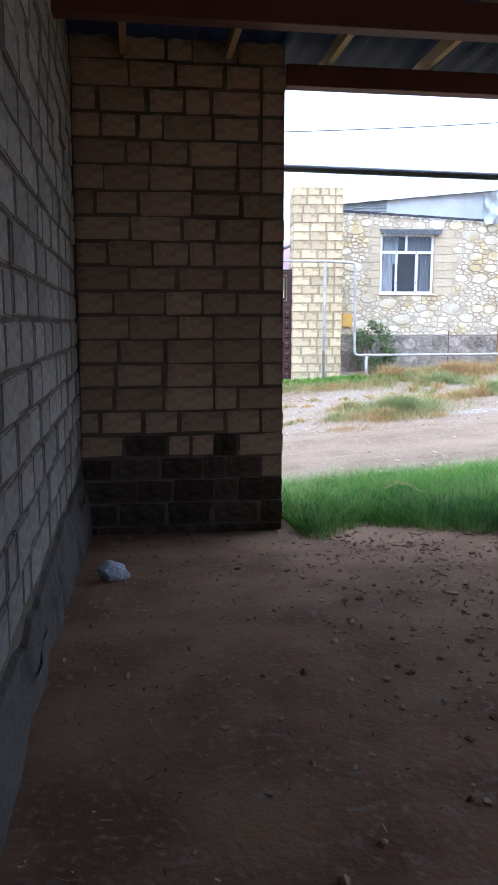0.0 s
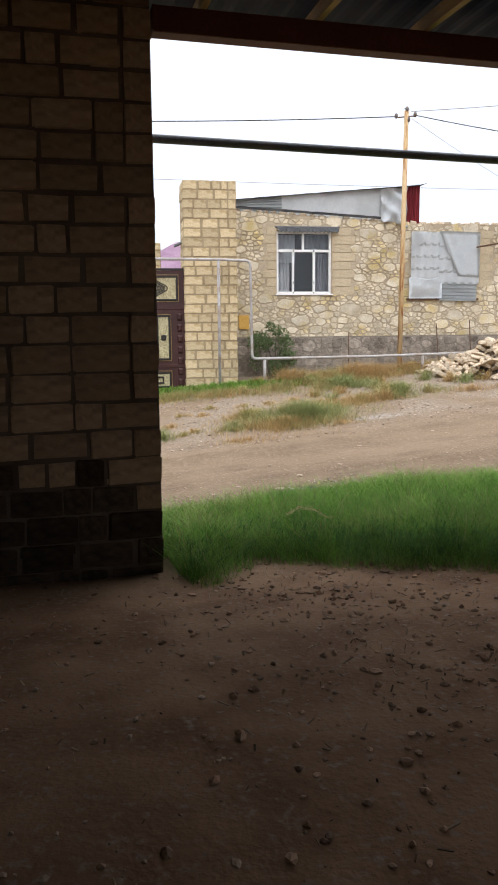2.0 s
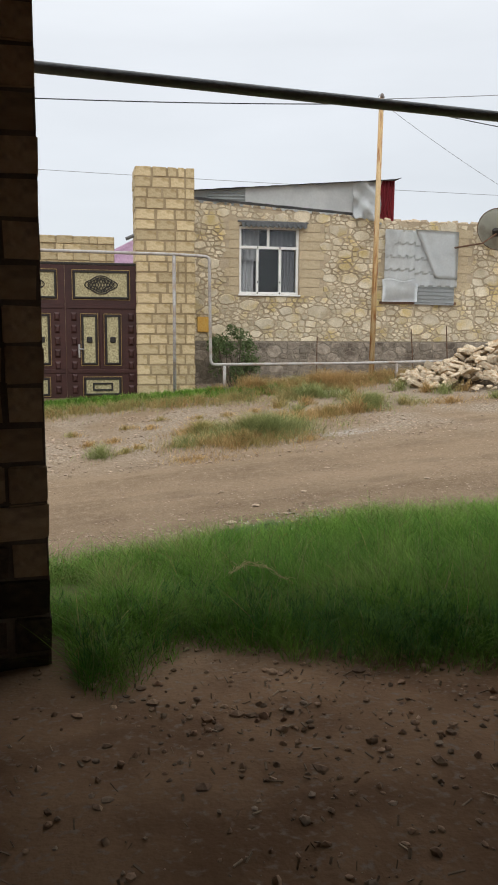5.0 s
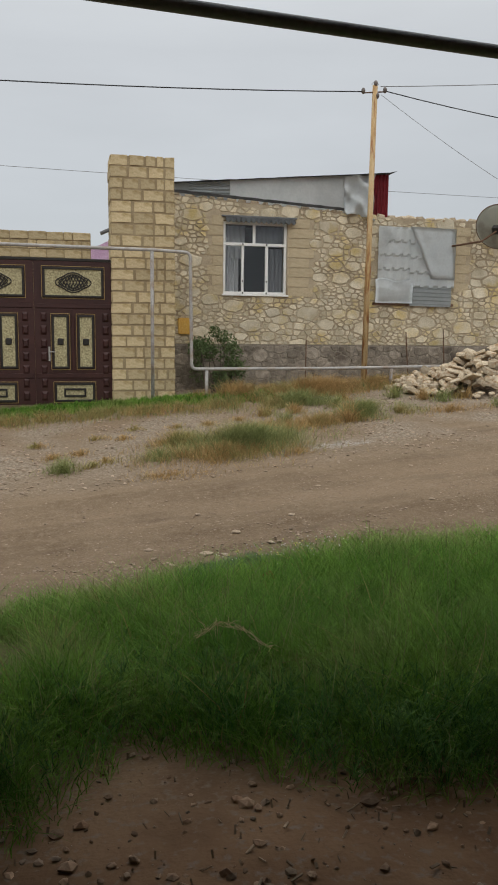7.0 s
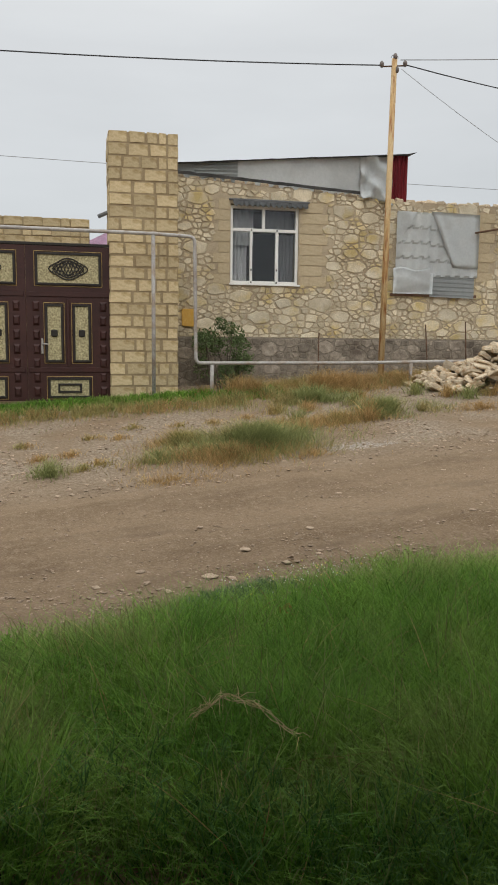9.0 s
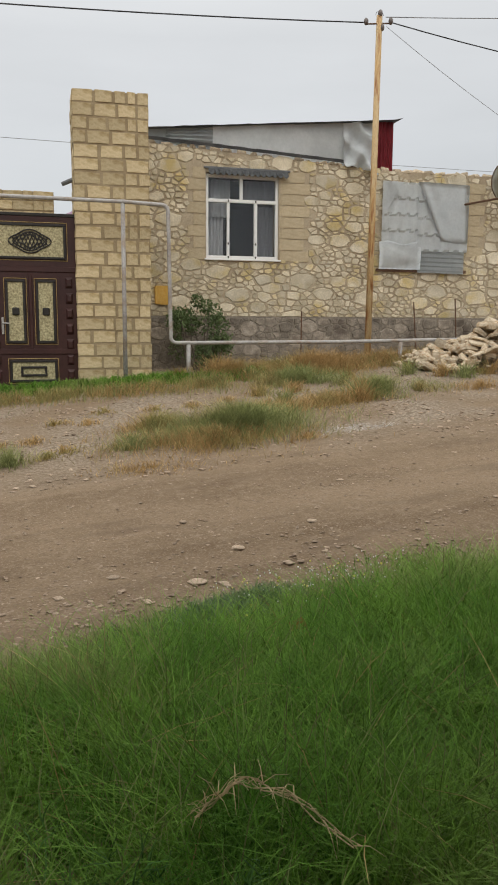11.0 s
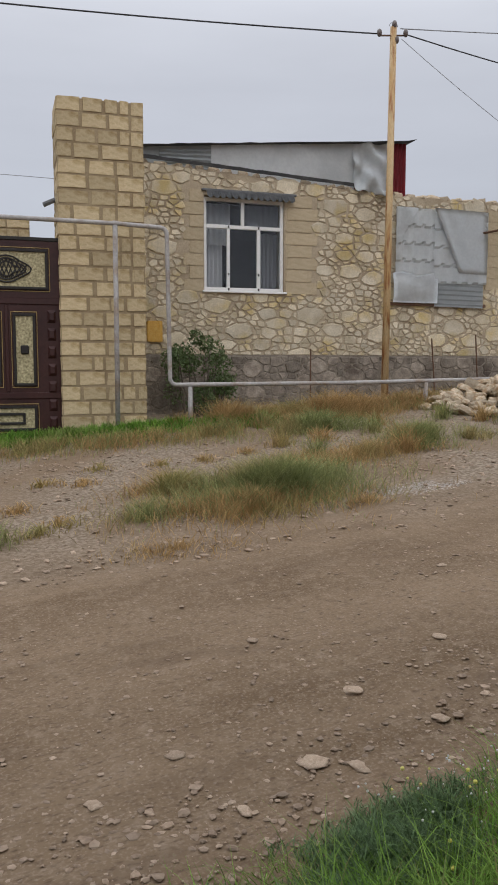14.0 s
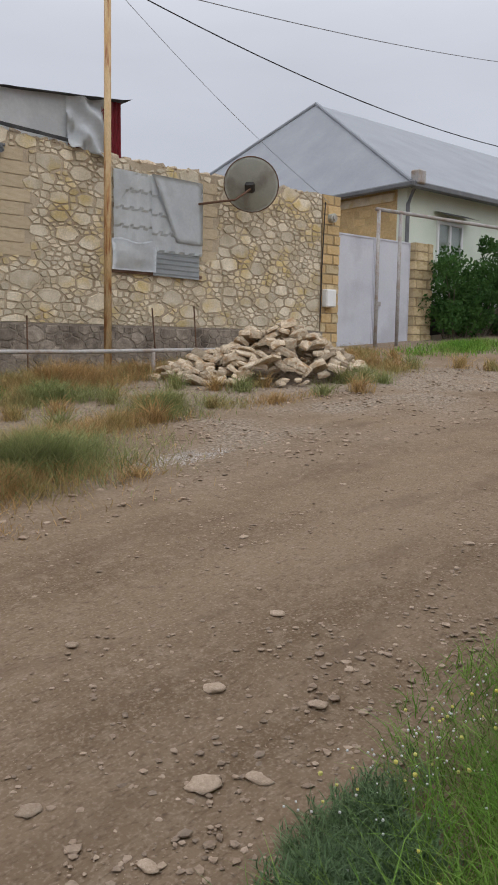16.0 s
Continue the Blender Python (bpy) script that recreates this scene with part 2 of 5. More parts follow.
M_GRASS = leafy("green_grass", (0.09, 0.218, 0.028), (0.22, 0.375, 0.066), 0.5, (0.245, 0.33, 0.09))
M_WEED_DARK = leafy("dark_bushy_weed", (0.06, 0.15, 0.035), (0.12, 0.235, 0.065), 0.4)
M_GRASS_DRY = leafy("dry_grass", (0.38, 0.24, 0.10), (0.53, 0.37, 0.175), 0.35, (0.32, 0.31, 0.12))
M_GRASS_OLIVE = leafy("olive_grass", (0.21, 0.245, 0.09), (0.33, 0.345, 0.15), 0.35, (0.38, 0.31, 0.14))
M_WEED = leafy("blue_green_weed", (0.12, 0.195, 0.095), (0.20, 0.285, 0.14))
M_LEAF = leafy("shrub_leaf", (0.10, 0.145, 0.06), (0.17, 0.22, 0.10))
M_HEDGE = leafy("hedge_leaf", (0.04, 0.10, 0.027), (0.085, 0.17, 0.045))
M_STRAW = material("dry_straw", (0.50, 0.37, 0.20), (0.64, 0.50, 0.30), 0.8, 12, 60, 0.1, vary=0.15)
M_FLOWER = material("yellow_flower", (0.70, 0.62, 0.08), (0.78, 0.72, 0.25), 0.7, 4, 30, 0.0, vary=0.1)
M_DEADLEAF = material("red_brown_dead_leaf", (0.30, 0.08, 0.03), (0.40, 0.14, 0.06), 0.8, 20, 60, 0.1, vary=0.0)


def glass_material(name, tint):
    m = bpy.data.materials.new(name)
    m.use_nodes = True
    n, l = m.node_tree.nodes, m.node_tree.links
    bs = n["Principled BSDF"]
    bs.inputs["Base Color"].default_value = (*tint, 1)
    bs.inputs["Roughness"].default_value = 0.03
    bs.inputs["Transmission Weight"].default_value = 1.0
    bs.inputs["IOR"].default_value = 1.45
    return m


M_GLASS = glass_material("window_glass", (0.78, 0.80, 0.82))


def ground_material():
    """Bare earth with gravel, sandy tracks and dust, all by place in the world."""
    m = bpy.data.materials.new("earth_and_gravel")
    m.use_nodes = True
    n, l = m.node_tree.nodes, m.node_tree.links
    bs = n["Principled BSDF"]
    geo = n.new("ShaderNodeNewGeometry")

    def noisy(scale, detail=6, stretch=None):
        t = n.new("ShaderNodeTexNoise")
        t.inputs["Scale"].default_value, t.inputs["Detail"].default_value = scale, detail
        if stretch:
            mp = n.new("ShaderNodeMapping")
            mp.inputs["Scale"].default_value = stretch
            mp.inputs["Rotation"].default_value = (0, 0, radians(20))
            l.new(geo.outputs["Position"], mp.inputs[0])
            l.new(mp.outputs[0], t.inputs["Vector"])
        else:
            l.new(geo.outputs["Position"], t.inputs["Vector"])
        return t.outputs[0]

    def ramp(v, lo, hi, a=0.0, b=1.0):
        r = n.new("ShaderNodeMapRange")
        for k, x in zip(("From Min", "From Max", "To Min", "To Max"), (lo, hi, a, b)):
            r.inputs[k].default_value = x
        l.new(v, r.inputs["Value"])
        return r.outputs[0]

    def mix(f, a, b):
        x = n.new("ShaderNodeMixRGB")
        l.new(f, x.inputs[0])
        for i, c in ((1, a), (2, b)):
            if isinstance(c, tuple):
                x.inputs[i].default_value = (*c, 1)
            else:
                l.new(c, x.inputs[i])
        return x.outputs[0]

    earth = mix(ramp(noisy(1.1), 0.35, 0.65), (0.168, 0.115, 0.070), (0.226, 0.160, 0.102))
    tracks = mix(ramp(noisy(1.0, 7, (0.35, 2.4, 1)), 0.4, 0.70), earth, (0.255, 0.182, 0.118))
    grit = mix(ramp(noisy(13, 8), 0.52, 0.78), tracks, (0.285, 0.215, 0.15))
    fine = mix(ramp(noisy(75, 5), 0.50, 0.74), grit, (0.33, 0.255, 0.185))
    dark = mix(ramp(noisy(48, 6, (0.6, 1.5, 1)), 0.52, 0.78), fine, (0.125, 0.086, 0.058))
    pits = mix(ramp(noisy(2.2, 9, (0.5, 2.2, 1)), 0.56, 0.90), dark, (0.14, 0.097, 0.065))
    # greyer gravel on the verge by the houses
    sep = n.new("ShaderNodeSeparateXYZ")
    l.new(geo.outputs["Position"], sep.inputs[0])
    verge = n.new("ShaderNodeMath")
    verge.operation = "MULTIPLY"
    l.new(ramp(sep.outputs["Y"], 12.2, 13.6), verge.inputs[0])
    l.new(ramp(noisy(0.8), 0.38, 0.56), verge.inputs[1])
    gravel = mix(ramp(noisy(30, 3), 0.42, 0.6), (0.185, 0.142, 0.10), (0.34, 0.275, 0.21))
    col = mix(verge.outputs[0], pits, gravel)
    # shed floor: dark trodden soil
    shed = ramp(sep.outputs["Y"], 7.6, 6.0)
    soil = mix(ramp(noisy(2.3), 0.35, 0.65), (0.19, 0.108, 0.062), (0.31, 0.19, 0.112))
    soil2 = mix(ramp(noisy(26, 4), 0.55, 0.72), soil, (0.28, 0.215, 0.17))
    col = mix(shed, col, soil2)
    l.new(col, bs.inputs["Base Color"])
    bs.inputs["Roughness"].default_value = 0.95
    bs.inputs["Specular IOR Level"].default_value = 0.1
    bp, ad = n.new("ShaderNodeBump"), n.new("ShaderNodeMath")
    ad.operation = "ADD"
    l.new(noisy(6, 10), ad.inputs[0])
    l.new(ramp(noisy(38, 6), 0.35, 0.8, 0.0, 0.45), ad.inputs[1])
    bp.inputs["Strength"].default_value, bp.inputs["Distance"].default_value = 0.25, 0.03
    l.new(ad.outputs[0], bp.inputs["Height"])
    l.new(bp.outputs[0], bs.inputs["Normal"])
    return m


M_GROUND = ground_material()

# ---------------- mesh helpers ----------------
HOUSE = pose(3.85, 18.55, 0, 0, 0, -5)   # front plane of the gate pillar; local x along the street, y away from it


def thicken(bm, t):
    """Gives an open sheet a thickness, with its faces turned outwards."""
    bmesh.ops.solidify(bm, geom=bm.faces[:], thickness=t)
    bmesh.ops.recalc_face_normals(bm, faces=bm.faces[:])


def to_mesh(name, bm, mat, smooth=False):
    me = bpy.data.meshes.new(name)
    bm.to_mesh(me)
    bm.free()
    if smooth:
        for p in me.polygons:
            p.use_smooth = True
    me.materials.append(mat)
    return me


def part(name, bm, mat, parent, label="", smooth=False):
    ob = new(name, to_mesh(name, bm, mat, smooth))
    ob.parent = parent
    if label:
        ob["label"] = label
    return ob


def piece(name, me, parent, m):
    ob = new(name, me)
    ob.parent = parent
    ob.matrix_basis = m
    return ob


def thing(name, m, label, category, group="", kind=""):
    ob = new(name)
    ob.empty_display_size = 0.1
    ob.matrix_world = m
    return tagged(ob, label, category, group, kind)


def solid(name, bm, mat, m, label, category, group="", kind="", smooth=False):
    ob = new(name, to_mesh(name, bm, mat, smooth))
    ob.matrix_world = m
    return tagged(ob, label, category, group, kind)


def box(x0, x1, y0, y1, z0, z1, bevel=0.0, bm=None):
    own = bm is None
    bm = bmesh.new() if own else bm
    vs = bmesh.ops.create_cube(bm, size=1.0)["verts"]
    bmesh.ops.scale(bm, vec=(x1 - x0, y1 - y0, z1 - z0), verts=vs)
    bmesh.ops.translate(bm, vec=((x0 + x1) / 2, (y0 + y1) / 2, (z0 + z1) / 2), verts=vs)
    if bevel:
        es = list({e for v in vs for e in v.link_edges})
        bmesh.ops.bevel(bm, geom=es, offset=bevel, segments=1, affect="EDGES")
    return bm


def tube(points, r, sides=10, bm=None, r1=None, closed_ends=True):
    """A round tube through points; r1: radius at its end."""
    bm = bmesh.new() if bm is None else bm
    pts = [Vector(p) for p in points]
    rings = []
    for i, p in enumerate(pts):
        d = (pts[min(i + 1, len(pts) - 1)] - pts[max(i - 1, 0)]).normalized()
        up = Vector((0, 0, 1)) if abs(d.z) < 0.9 else Vector((1, 0, 0))
        a = d.cross(up).normalized()
        b = d.cross(a)
        rr = r if r1 is None else r + (r1 - r) * i / (len(pts) - 1)
        rings.append([bm.verts.new(p + rr * (math.cos(2 * math.pi * k / sides) * a + math.sin(2 * math.pi * k / sides) * b)) for k in range(sides)])
    for ra, rb in zip(rings, rings[1:]):
        for k in range(sides):
            bm.faces.new((ra[k], ra[(k + 1) % sides], rb[(k + 1) % sides], rb[k]))
    if closed_ends:
        bm.faces.new(rings[0][::-1])
        bm.faces.new(rings[-1])
    bmesh.ops.recalc_face_normals(bm, faces=bm.faces[:])
    return bm


def bend(a, corner, b, r, steps=5):
    """Points of a rounded elbow at a corner between a and b."""
    a, c, b = Vector(a), Vector(corner), Vector(b)
    p, q = c + (a - c).normalized() * r, c + (b - c).normalized() * r
    return [(1 - s) ** 2 * p + 2 * s * (1 - s) * c + s * s * q for s in (i / steps for i in range(steps + 1))]


def sag(a, b, drop, n=14):
    a, b = Vector(a), Vector(b)
    return [a.lerp(b, i / n) - Vector((0, 0, drop * 4 * (i / n) * (1 - i / n))) for i in range(n + 1)]


def stone_mesh(name, mat, rng, flat=1.0, sub=1):
    """An irregular, angular lump about one unit across."""
    bm = bmesh.new()
    bmesh.ops.create_icosphere(bm, subdivisions=sub, radius=0.5)
    off = Vector((rng.random() * 50, rng.random() * 50, rng.random() * 50))
    for v in bm.verts:
        v.co *= (0.72 + 0.5 * rng.random()) if sub == 1 else (0.95 + 0.55 * noise.noise(v.co * 2.2 + off) + 0.15 * noise.noise(v.co * 6 + off))
        v.co.z *= flat
    return to_mesh(name, bm, mat, sub > 1)


RNG = random.Random(7)


def block_meshes(name, mat, n=6, wear=0.035):
    out = []
    for i in range(n):
        bm = box(-0.5, 0.5, -0.5, 0.5, -0.5, 0.5)
        for v in bm.verts:
            v.co += Vector((RNG.uniform(-1, 1) * 0.022, RNG.uniform(-1, 1) * 0.004, RNG.uniform(-1, 1) * wear))
        bmesh.ops.bevel(bm, geom=bm.edges[:], offset=0.04, segments=2, affect="EDGES")
        out.append(to_mesh(name, bm, mat))
    return out


def ground_z(x, y):
    """Height of the ground: level in the shed, falling to the track, rising to the houses and along the street."""
    zn = -0.1 - 0.085 * max(0.0, y - 3.6)
    zp = -0.50 + 0.07 * (min(x, 40) - 3.4) + 0.055 * (min(y, 22) - 10)
    k = min(1.0, max(0.0, (y - 8.5) / 2.0))
    z = zn * (1 - k) + zp * k
    z += 0.03 * noise.noise((x * 0.5, y * 0.5, 3.1)) + 0.012 * noise.noise((x * 2.1, y * 2.1, 1.7))
    return z


def house_ground(u, v):
    p = HOUSE @ Vector((u, v, 0))
    return ground_z(p.x, p.y)

# ---------------- ground ----------------
def axis(lo, hi, step, far):
    mid = list(np.arange(lo, hi + step / 2, step))
    out, d, a = [], step, hi
    while a < far:
        d *= 1.35
        a += d
        out.append(a)
    low, d, a = [], step, lo
    while a > -far:
        d *= 1.35
        a -= d
        low.append(a)
    return low[::-1] + mid + out


gx, gy = axis(-1.0, 9.0, 0.09, 2500), axis(-1.0, 15.0, 0.09, 2500)
g_verts = [(x, y, ground_z(x, y) + 0.012 * noise.noise((x * 6, y * 6, 0.3)) * (-2 < x < 10 and -2 < y < 17)) for y in gy for x in gx]
nx = len(gx)
g_faces = [(j * nx + i, j * nx + i + 1, (j + 1) * nx + i + 1, (j + 1) * nx + i) for j in range(len(gy) - 1) for i in range(nx - 1)]
g_me = bpy.data.meshes.new("ground")
g_me.from_pydata(g_verts, [], g_faces)
for p in g_me.polygons:
    p.use_smooth = True
g_me.materials.append(M_GROUND)
tagged(new("ground", g_me), "brown earth track with gravel and trodden soil", "ground", kind="structure")

# ---------------- shed: walls, beams, roof ----------------
X0, X1, YB, YF = -0.40, 6.2, -2.5, 6.835     # left face, right face, back face, inner face of the front wall
MJ = 0.016


def course_lengths(total, rng, first, lengths):
    out, left = [], total
    if first:
        out.append(0.2)
        left -= 0.2
    while left > 0.5:
        d = rng.choice(lengths)
        out.append(d)
        left -= d
    out.append(left)
    return out


wall_front = solid("wall_front", box(X0 - 0.4, 1.315, YF + MJ, YF + 0.4, -0.7, 3.95), M_MORTAR_SHED, Matrix(), "sooty block wall of the open shed", "wall", kind="structure")
wall_left = solid("wall_side", box(X0 - 0.4, X0 - MJ, YB - 0.4, YF + MJ, -0.7, 4.2), M_MORTAR_SHED, Matrix(), "grey block side wall of the shed", "wall", kind="structure")
# unseen closure, added: the far side stays partly open to set the inside light
solid("wall_far_side", box(X1, X1 + 0.4, 2.9, YF + 0.4, -0.9, 3.6), M_BLOCK_SHED, Matrix(), "unseen plain block wall added to limit light from the far side", "wall", kind="structure")
# back wall, also unseen, added to keep light out from behind
solid("wall_back", box(X0 - 0.4, X1 + 0.4, YB - 0.4, YB, -0.7, 3.85), M_BLOCK_SHED, Matrix(), "unseen plain block wall added to close the shed's back", "wall", kind="structure")
# posts added out of view along the open part of the far side
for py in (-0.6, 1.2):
    solid("shed_post", box(X1 - 0.15, X1 + 0.15, py - 0.15, py + 0.15, -0.8, 3.5, 0.01), M_BLOCK_SHED, Matrix(), "unseen block post added under the shed roof", "post", group="shed posts")
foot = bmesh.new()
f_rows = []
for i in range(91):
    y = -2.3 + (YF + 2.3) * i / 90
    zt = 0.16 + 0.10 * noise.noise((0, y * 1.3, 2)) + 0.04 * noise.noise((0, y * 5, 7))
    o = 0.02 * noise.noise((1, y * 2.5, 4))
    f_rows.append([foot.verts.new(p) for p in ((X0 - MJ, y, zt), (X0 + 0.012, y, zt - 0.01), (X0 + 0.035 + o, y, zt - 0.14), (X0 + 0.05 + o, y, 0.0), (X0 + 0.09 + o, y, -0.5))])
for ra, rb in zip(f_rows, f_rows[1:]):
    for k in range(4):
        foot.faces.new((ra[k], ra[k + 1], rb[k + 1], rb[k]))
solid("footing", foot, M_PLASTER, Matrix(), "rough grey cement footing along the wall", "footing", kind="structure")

# roof: sheet falling to the street, on rafters and two painted beams
def roof_z(y):
    return 3.60 + 0.03 * (7.4 - y)


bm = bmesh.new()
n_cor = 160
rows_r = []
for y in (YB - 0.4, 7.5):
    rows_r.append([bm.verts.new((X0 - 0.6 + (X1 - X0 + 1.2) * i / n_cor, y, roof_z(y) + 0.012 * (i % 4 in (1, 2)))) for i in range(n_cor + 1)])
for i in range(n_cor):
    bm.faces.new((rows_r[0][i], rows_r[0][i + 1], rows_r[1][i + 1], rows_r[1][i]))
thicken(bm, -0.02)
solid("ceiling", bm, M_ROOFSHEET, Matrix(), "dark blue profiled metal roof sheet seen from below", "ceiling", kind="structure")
roof_frame = thing("roof_frame", Matrix(), "red-brown painted beams with bare pine rafters under the roof", "roof frame")
part("beam", box(1.335, X1 + 0.1, YF + 0.02, YF + 0.16, 3.32, 3.49, 0.006), M_BEAM, roof_frame, "red-brown painted timber beam")
part("beam", box(X0 - 0.1, X1 + 0.1, 5.40, 5.54, 3.27, 3.47, 0.006), M_BEAM, roof_frame, "red-brown painted timber beam")
for i in range(9):
    x = 0.02 + 0.83 * i
    r_bm = bmesh.new()
    ys = (YB, 7.4)
    vs = [r_bm.verts.new((x + sx * 0.025, y, z)) for y in ys for sx, z in ((-1, 3.49), (1, 3.49), (1, roof_z(y) - 0.03), (-1, roof_z(y) - 0.03))]
    for f in ((0, 1, 2, 3), (7, 6, 5, 4), (0, 4, 5, 1), (1, 5, 6, 2), (2, 6, 7, 3), (3, 7, 4, 0)):
        r_bm.faces.new([vs[k] for k in f])
    bmesh.ops.recalc_face_normals(r_bm, faces=r_bm.faces[:])
    part("rafter", r_bm, M_WOOD, roof_frame, "bare pine rafter")

# dark pipe hung across the street side of the shed
pipe_line = thing("overhead_pipe", Matrix(), "dark weathered metal pipe crossing above the shed's opening", "pipe")
part("pipe", tube([(-6, 8.15, 2.997), (2, 7.75, 2.837), (9, 7.40, 2.697)], 0.034, 14), M_PIPE_DARK, pipe_line, smooth=True)
for px, py in ((-6, 8.15), (9, 7.40)):
    part("post", tube([(px, py, ground_z(px, py) - 0.2), (px, py, 3.0 if px < 0 else 2.7)], 0.04, 10), M_PIPE_DARK, pipe_line, "dark steel post", smooth=True)

# ---------------- across the street: gate pillar ----------------
pillar = solid("gate_pillar", box(-0.112, 1.042, 0.011, 0.75, -0.3, 4.48), M_MORTAR, HOUSE, "tall yellow limestone block pillar beside the gate", "pillar", kind="")

# ---------------- gate ----------------
gate = thing("double_gate", HOUSE @ pose(-1.5, 0.12, 0), "maroon double gate with mottled gold panels and black ornament", "gate")


def frame_bm(x0, x1, z0, z1, w, y0, y1, bm=None):
    bm = bmesh.new() if bm is None else bm
    box(x0, x1, y0, y1, z0, z0 + w, 0.004, bm)
    box(x0, x1, y0, y1, z1 - w, z1, 0.004, bm)
    box(x0, x0 + w, y0, y1, z0 + w, z1 - w, 0.004, bm)
    box(x1 - w, x1, y0, y1, z0 + w, z1 - w, 0.004, bm)
    return bm


def gold_panel(parent, x0, x1, z0, z1):
    p = part("panel", box(x0, x1, -0.035, -0.02, z0, z1), M_GOLD, parent, "mottled gold patterned panel")
    part("panel_frame", frame_bm(x0 - 0.035, x1 + 0.035, z0 - 0.035, z1 + 0.035, 0.034, -0.055, -0.018), M_GATE_DARK, p, "black moulded frame")
    part("trim_line", frame_bm(x0 - 0.062, x1 + 0.062, z0 - 0.062, z1 + 0.062, 0.010, -0.030, -0.018), M_GOLDLINE, p, "thin gold line")
    return p


def stud_column(parent, x, z0, n):
    for i in range(n):
        bm = bmesh.new()
        z = z0 + 0.24 * i
        ring0 = [bm.verts.new((x + sx * 0.055, -0.02, z + sz * 0.085)) for sx, sz in ((-1, -1), (1, -1), (1, 1), (-1, 1))]
        ring1 = [bm.verts.new((x + sx * 0.028, -0.055, z + sz * 0.045)) for sx, sz in ((-1, -1), (1, -1), (1, 1), (-1, 1))]
        for k in range(4):
            bm.faces.new((ring0[k], ring0[(k + 1) % 4], ring1[(k + 1) % 4], ring1[k]))
        bm.faces.new(ring1)
        part("stud", bm, M_GATE, parent)


for side in (1, -1):
    leaf = part("gate_leaf", box(0.002 if side > 0 else -1.42, 1.42 if side > 0 else -0.002, -0.02, 0.03, 0.0, 2.6, 0.004), M_GATE, gate, "maroon painted leaf")
    s = side

    def span(a, b):
        return (a, b) if s > 0 else (-b, -a)

    top = gold_panel(leaf, *span(0.20, 1.20), 1.99, 2.45)
    gold_panel(leaf, *span(0.345, 0.565), 0.70, 1.60)
    gold_panel(leaf, *span(0.80, 1.02), 0.70, 1.60)
    low = gold_panel(leaf, *span(0.375, 1.02), 0.09, 0.36)
    lx = span(0.50, 0.90)
    part("ornament_frame", frame_bm(lx[0], lx[1], 0.14, 0.30, 0.035, -0.06, -0.03), M_GATE_DARK, low, "black rectangular frame")
    cx = 0.70 * s
    bm = bmesh.new()
    for rr, wob in ((0.29, 0.10), (0.23, 0.10), (0.15, 0.2)):
        ring = []
        for k in range(41):
            a = 2 * math.pi * k / 40
            q = rr * (1 + wob * math.cos(4 * a))
            ring.append((cx + q * math.cos(a), -0.046, 2.22 + 0.55 * q * math.sin(a)))
        tube(ring, 0.011, 5, bm, closed_ends=False)
    for k in range(-4, 5):
        h = 0.13 * math.sqrt(max(0.05, 1 - (k / 4.6) ** 2))
        tube([(cx + 0.055 * k - 0.05, -0.046, 2.22 - h), (cx + 0.055 * k + 0.05, -0.046, 2.22 + h)], 0.008, 5, bm)
        tube([(cx + 0.055 * k + 0.05, -0.046, 2.22 - h), (cx + 0.055 * k - 0.05, -0.046, 2.22 + h)], 0.008, 5, bm)
    part("ornament", bm, M_GATE_DARK, top, "black iron openwork medallion")
    for mx in (0.455, 0.91):
        part("boss", box(mx * s - 0.055, mx * s + 0.055, -0.065, -0.03, 1.09, 1.21, 0.015), M_GATE_DARK, leaf, "square dark boss")
    for mz in (1.80, 0.53):
        part("rail", box(*span(0.03, 1.41), -0.035, -0.018, mz - 0.045, mz + 0.045, 0.01), M_GATE, leaf)
    part("stile", box(*span(0.655, 0.71), -0.035, -0.018, 0.58, 1.74, 0.01), M_GATE, leaf)
    stud_column(leaf, 0.16 * s, 0.16, 7)
    stud_column(leaf, 1.27 * s, 0.16, 7)
    if side > 0:
        bm = box(0.235, 0.27, -0.05, -0.02, 0.80, 1.06, 0.006)
        tube([(0.252, -0.03, 0.97), (0.252, -0.085, 0.97), (0.36, -0.085, 0.965)], 0.011, 8, bm)
        part("handle", bm, M_PIPE, leaf, "steel lever handle")
fr = frame_bm(-1.47, 1.47, -0.25, 2.65, 0.045, -0.03, 0.05)
part("gate_frame", fr, M_GATE_DARK, gate, "dark steel frame")

# ---------------- rubble house ----------------
WV = 1.35                                   # front face of the rubble wall, local y
WIN = (2.24, 3.60, 2.15, 3.64)              # window opening
W_END = 11.02


def wall_top(u):
    return 4.12 - 0.055 * min(u - 1.0, 4.6) if u < 5.6 else 3.87


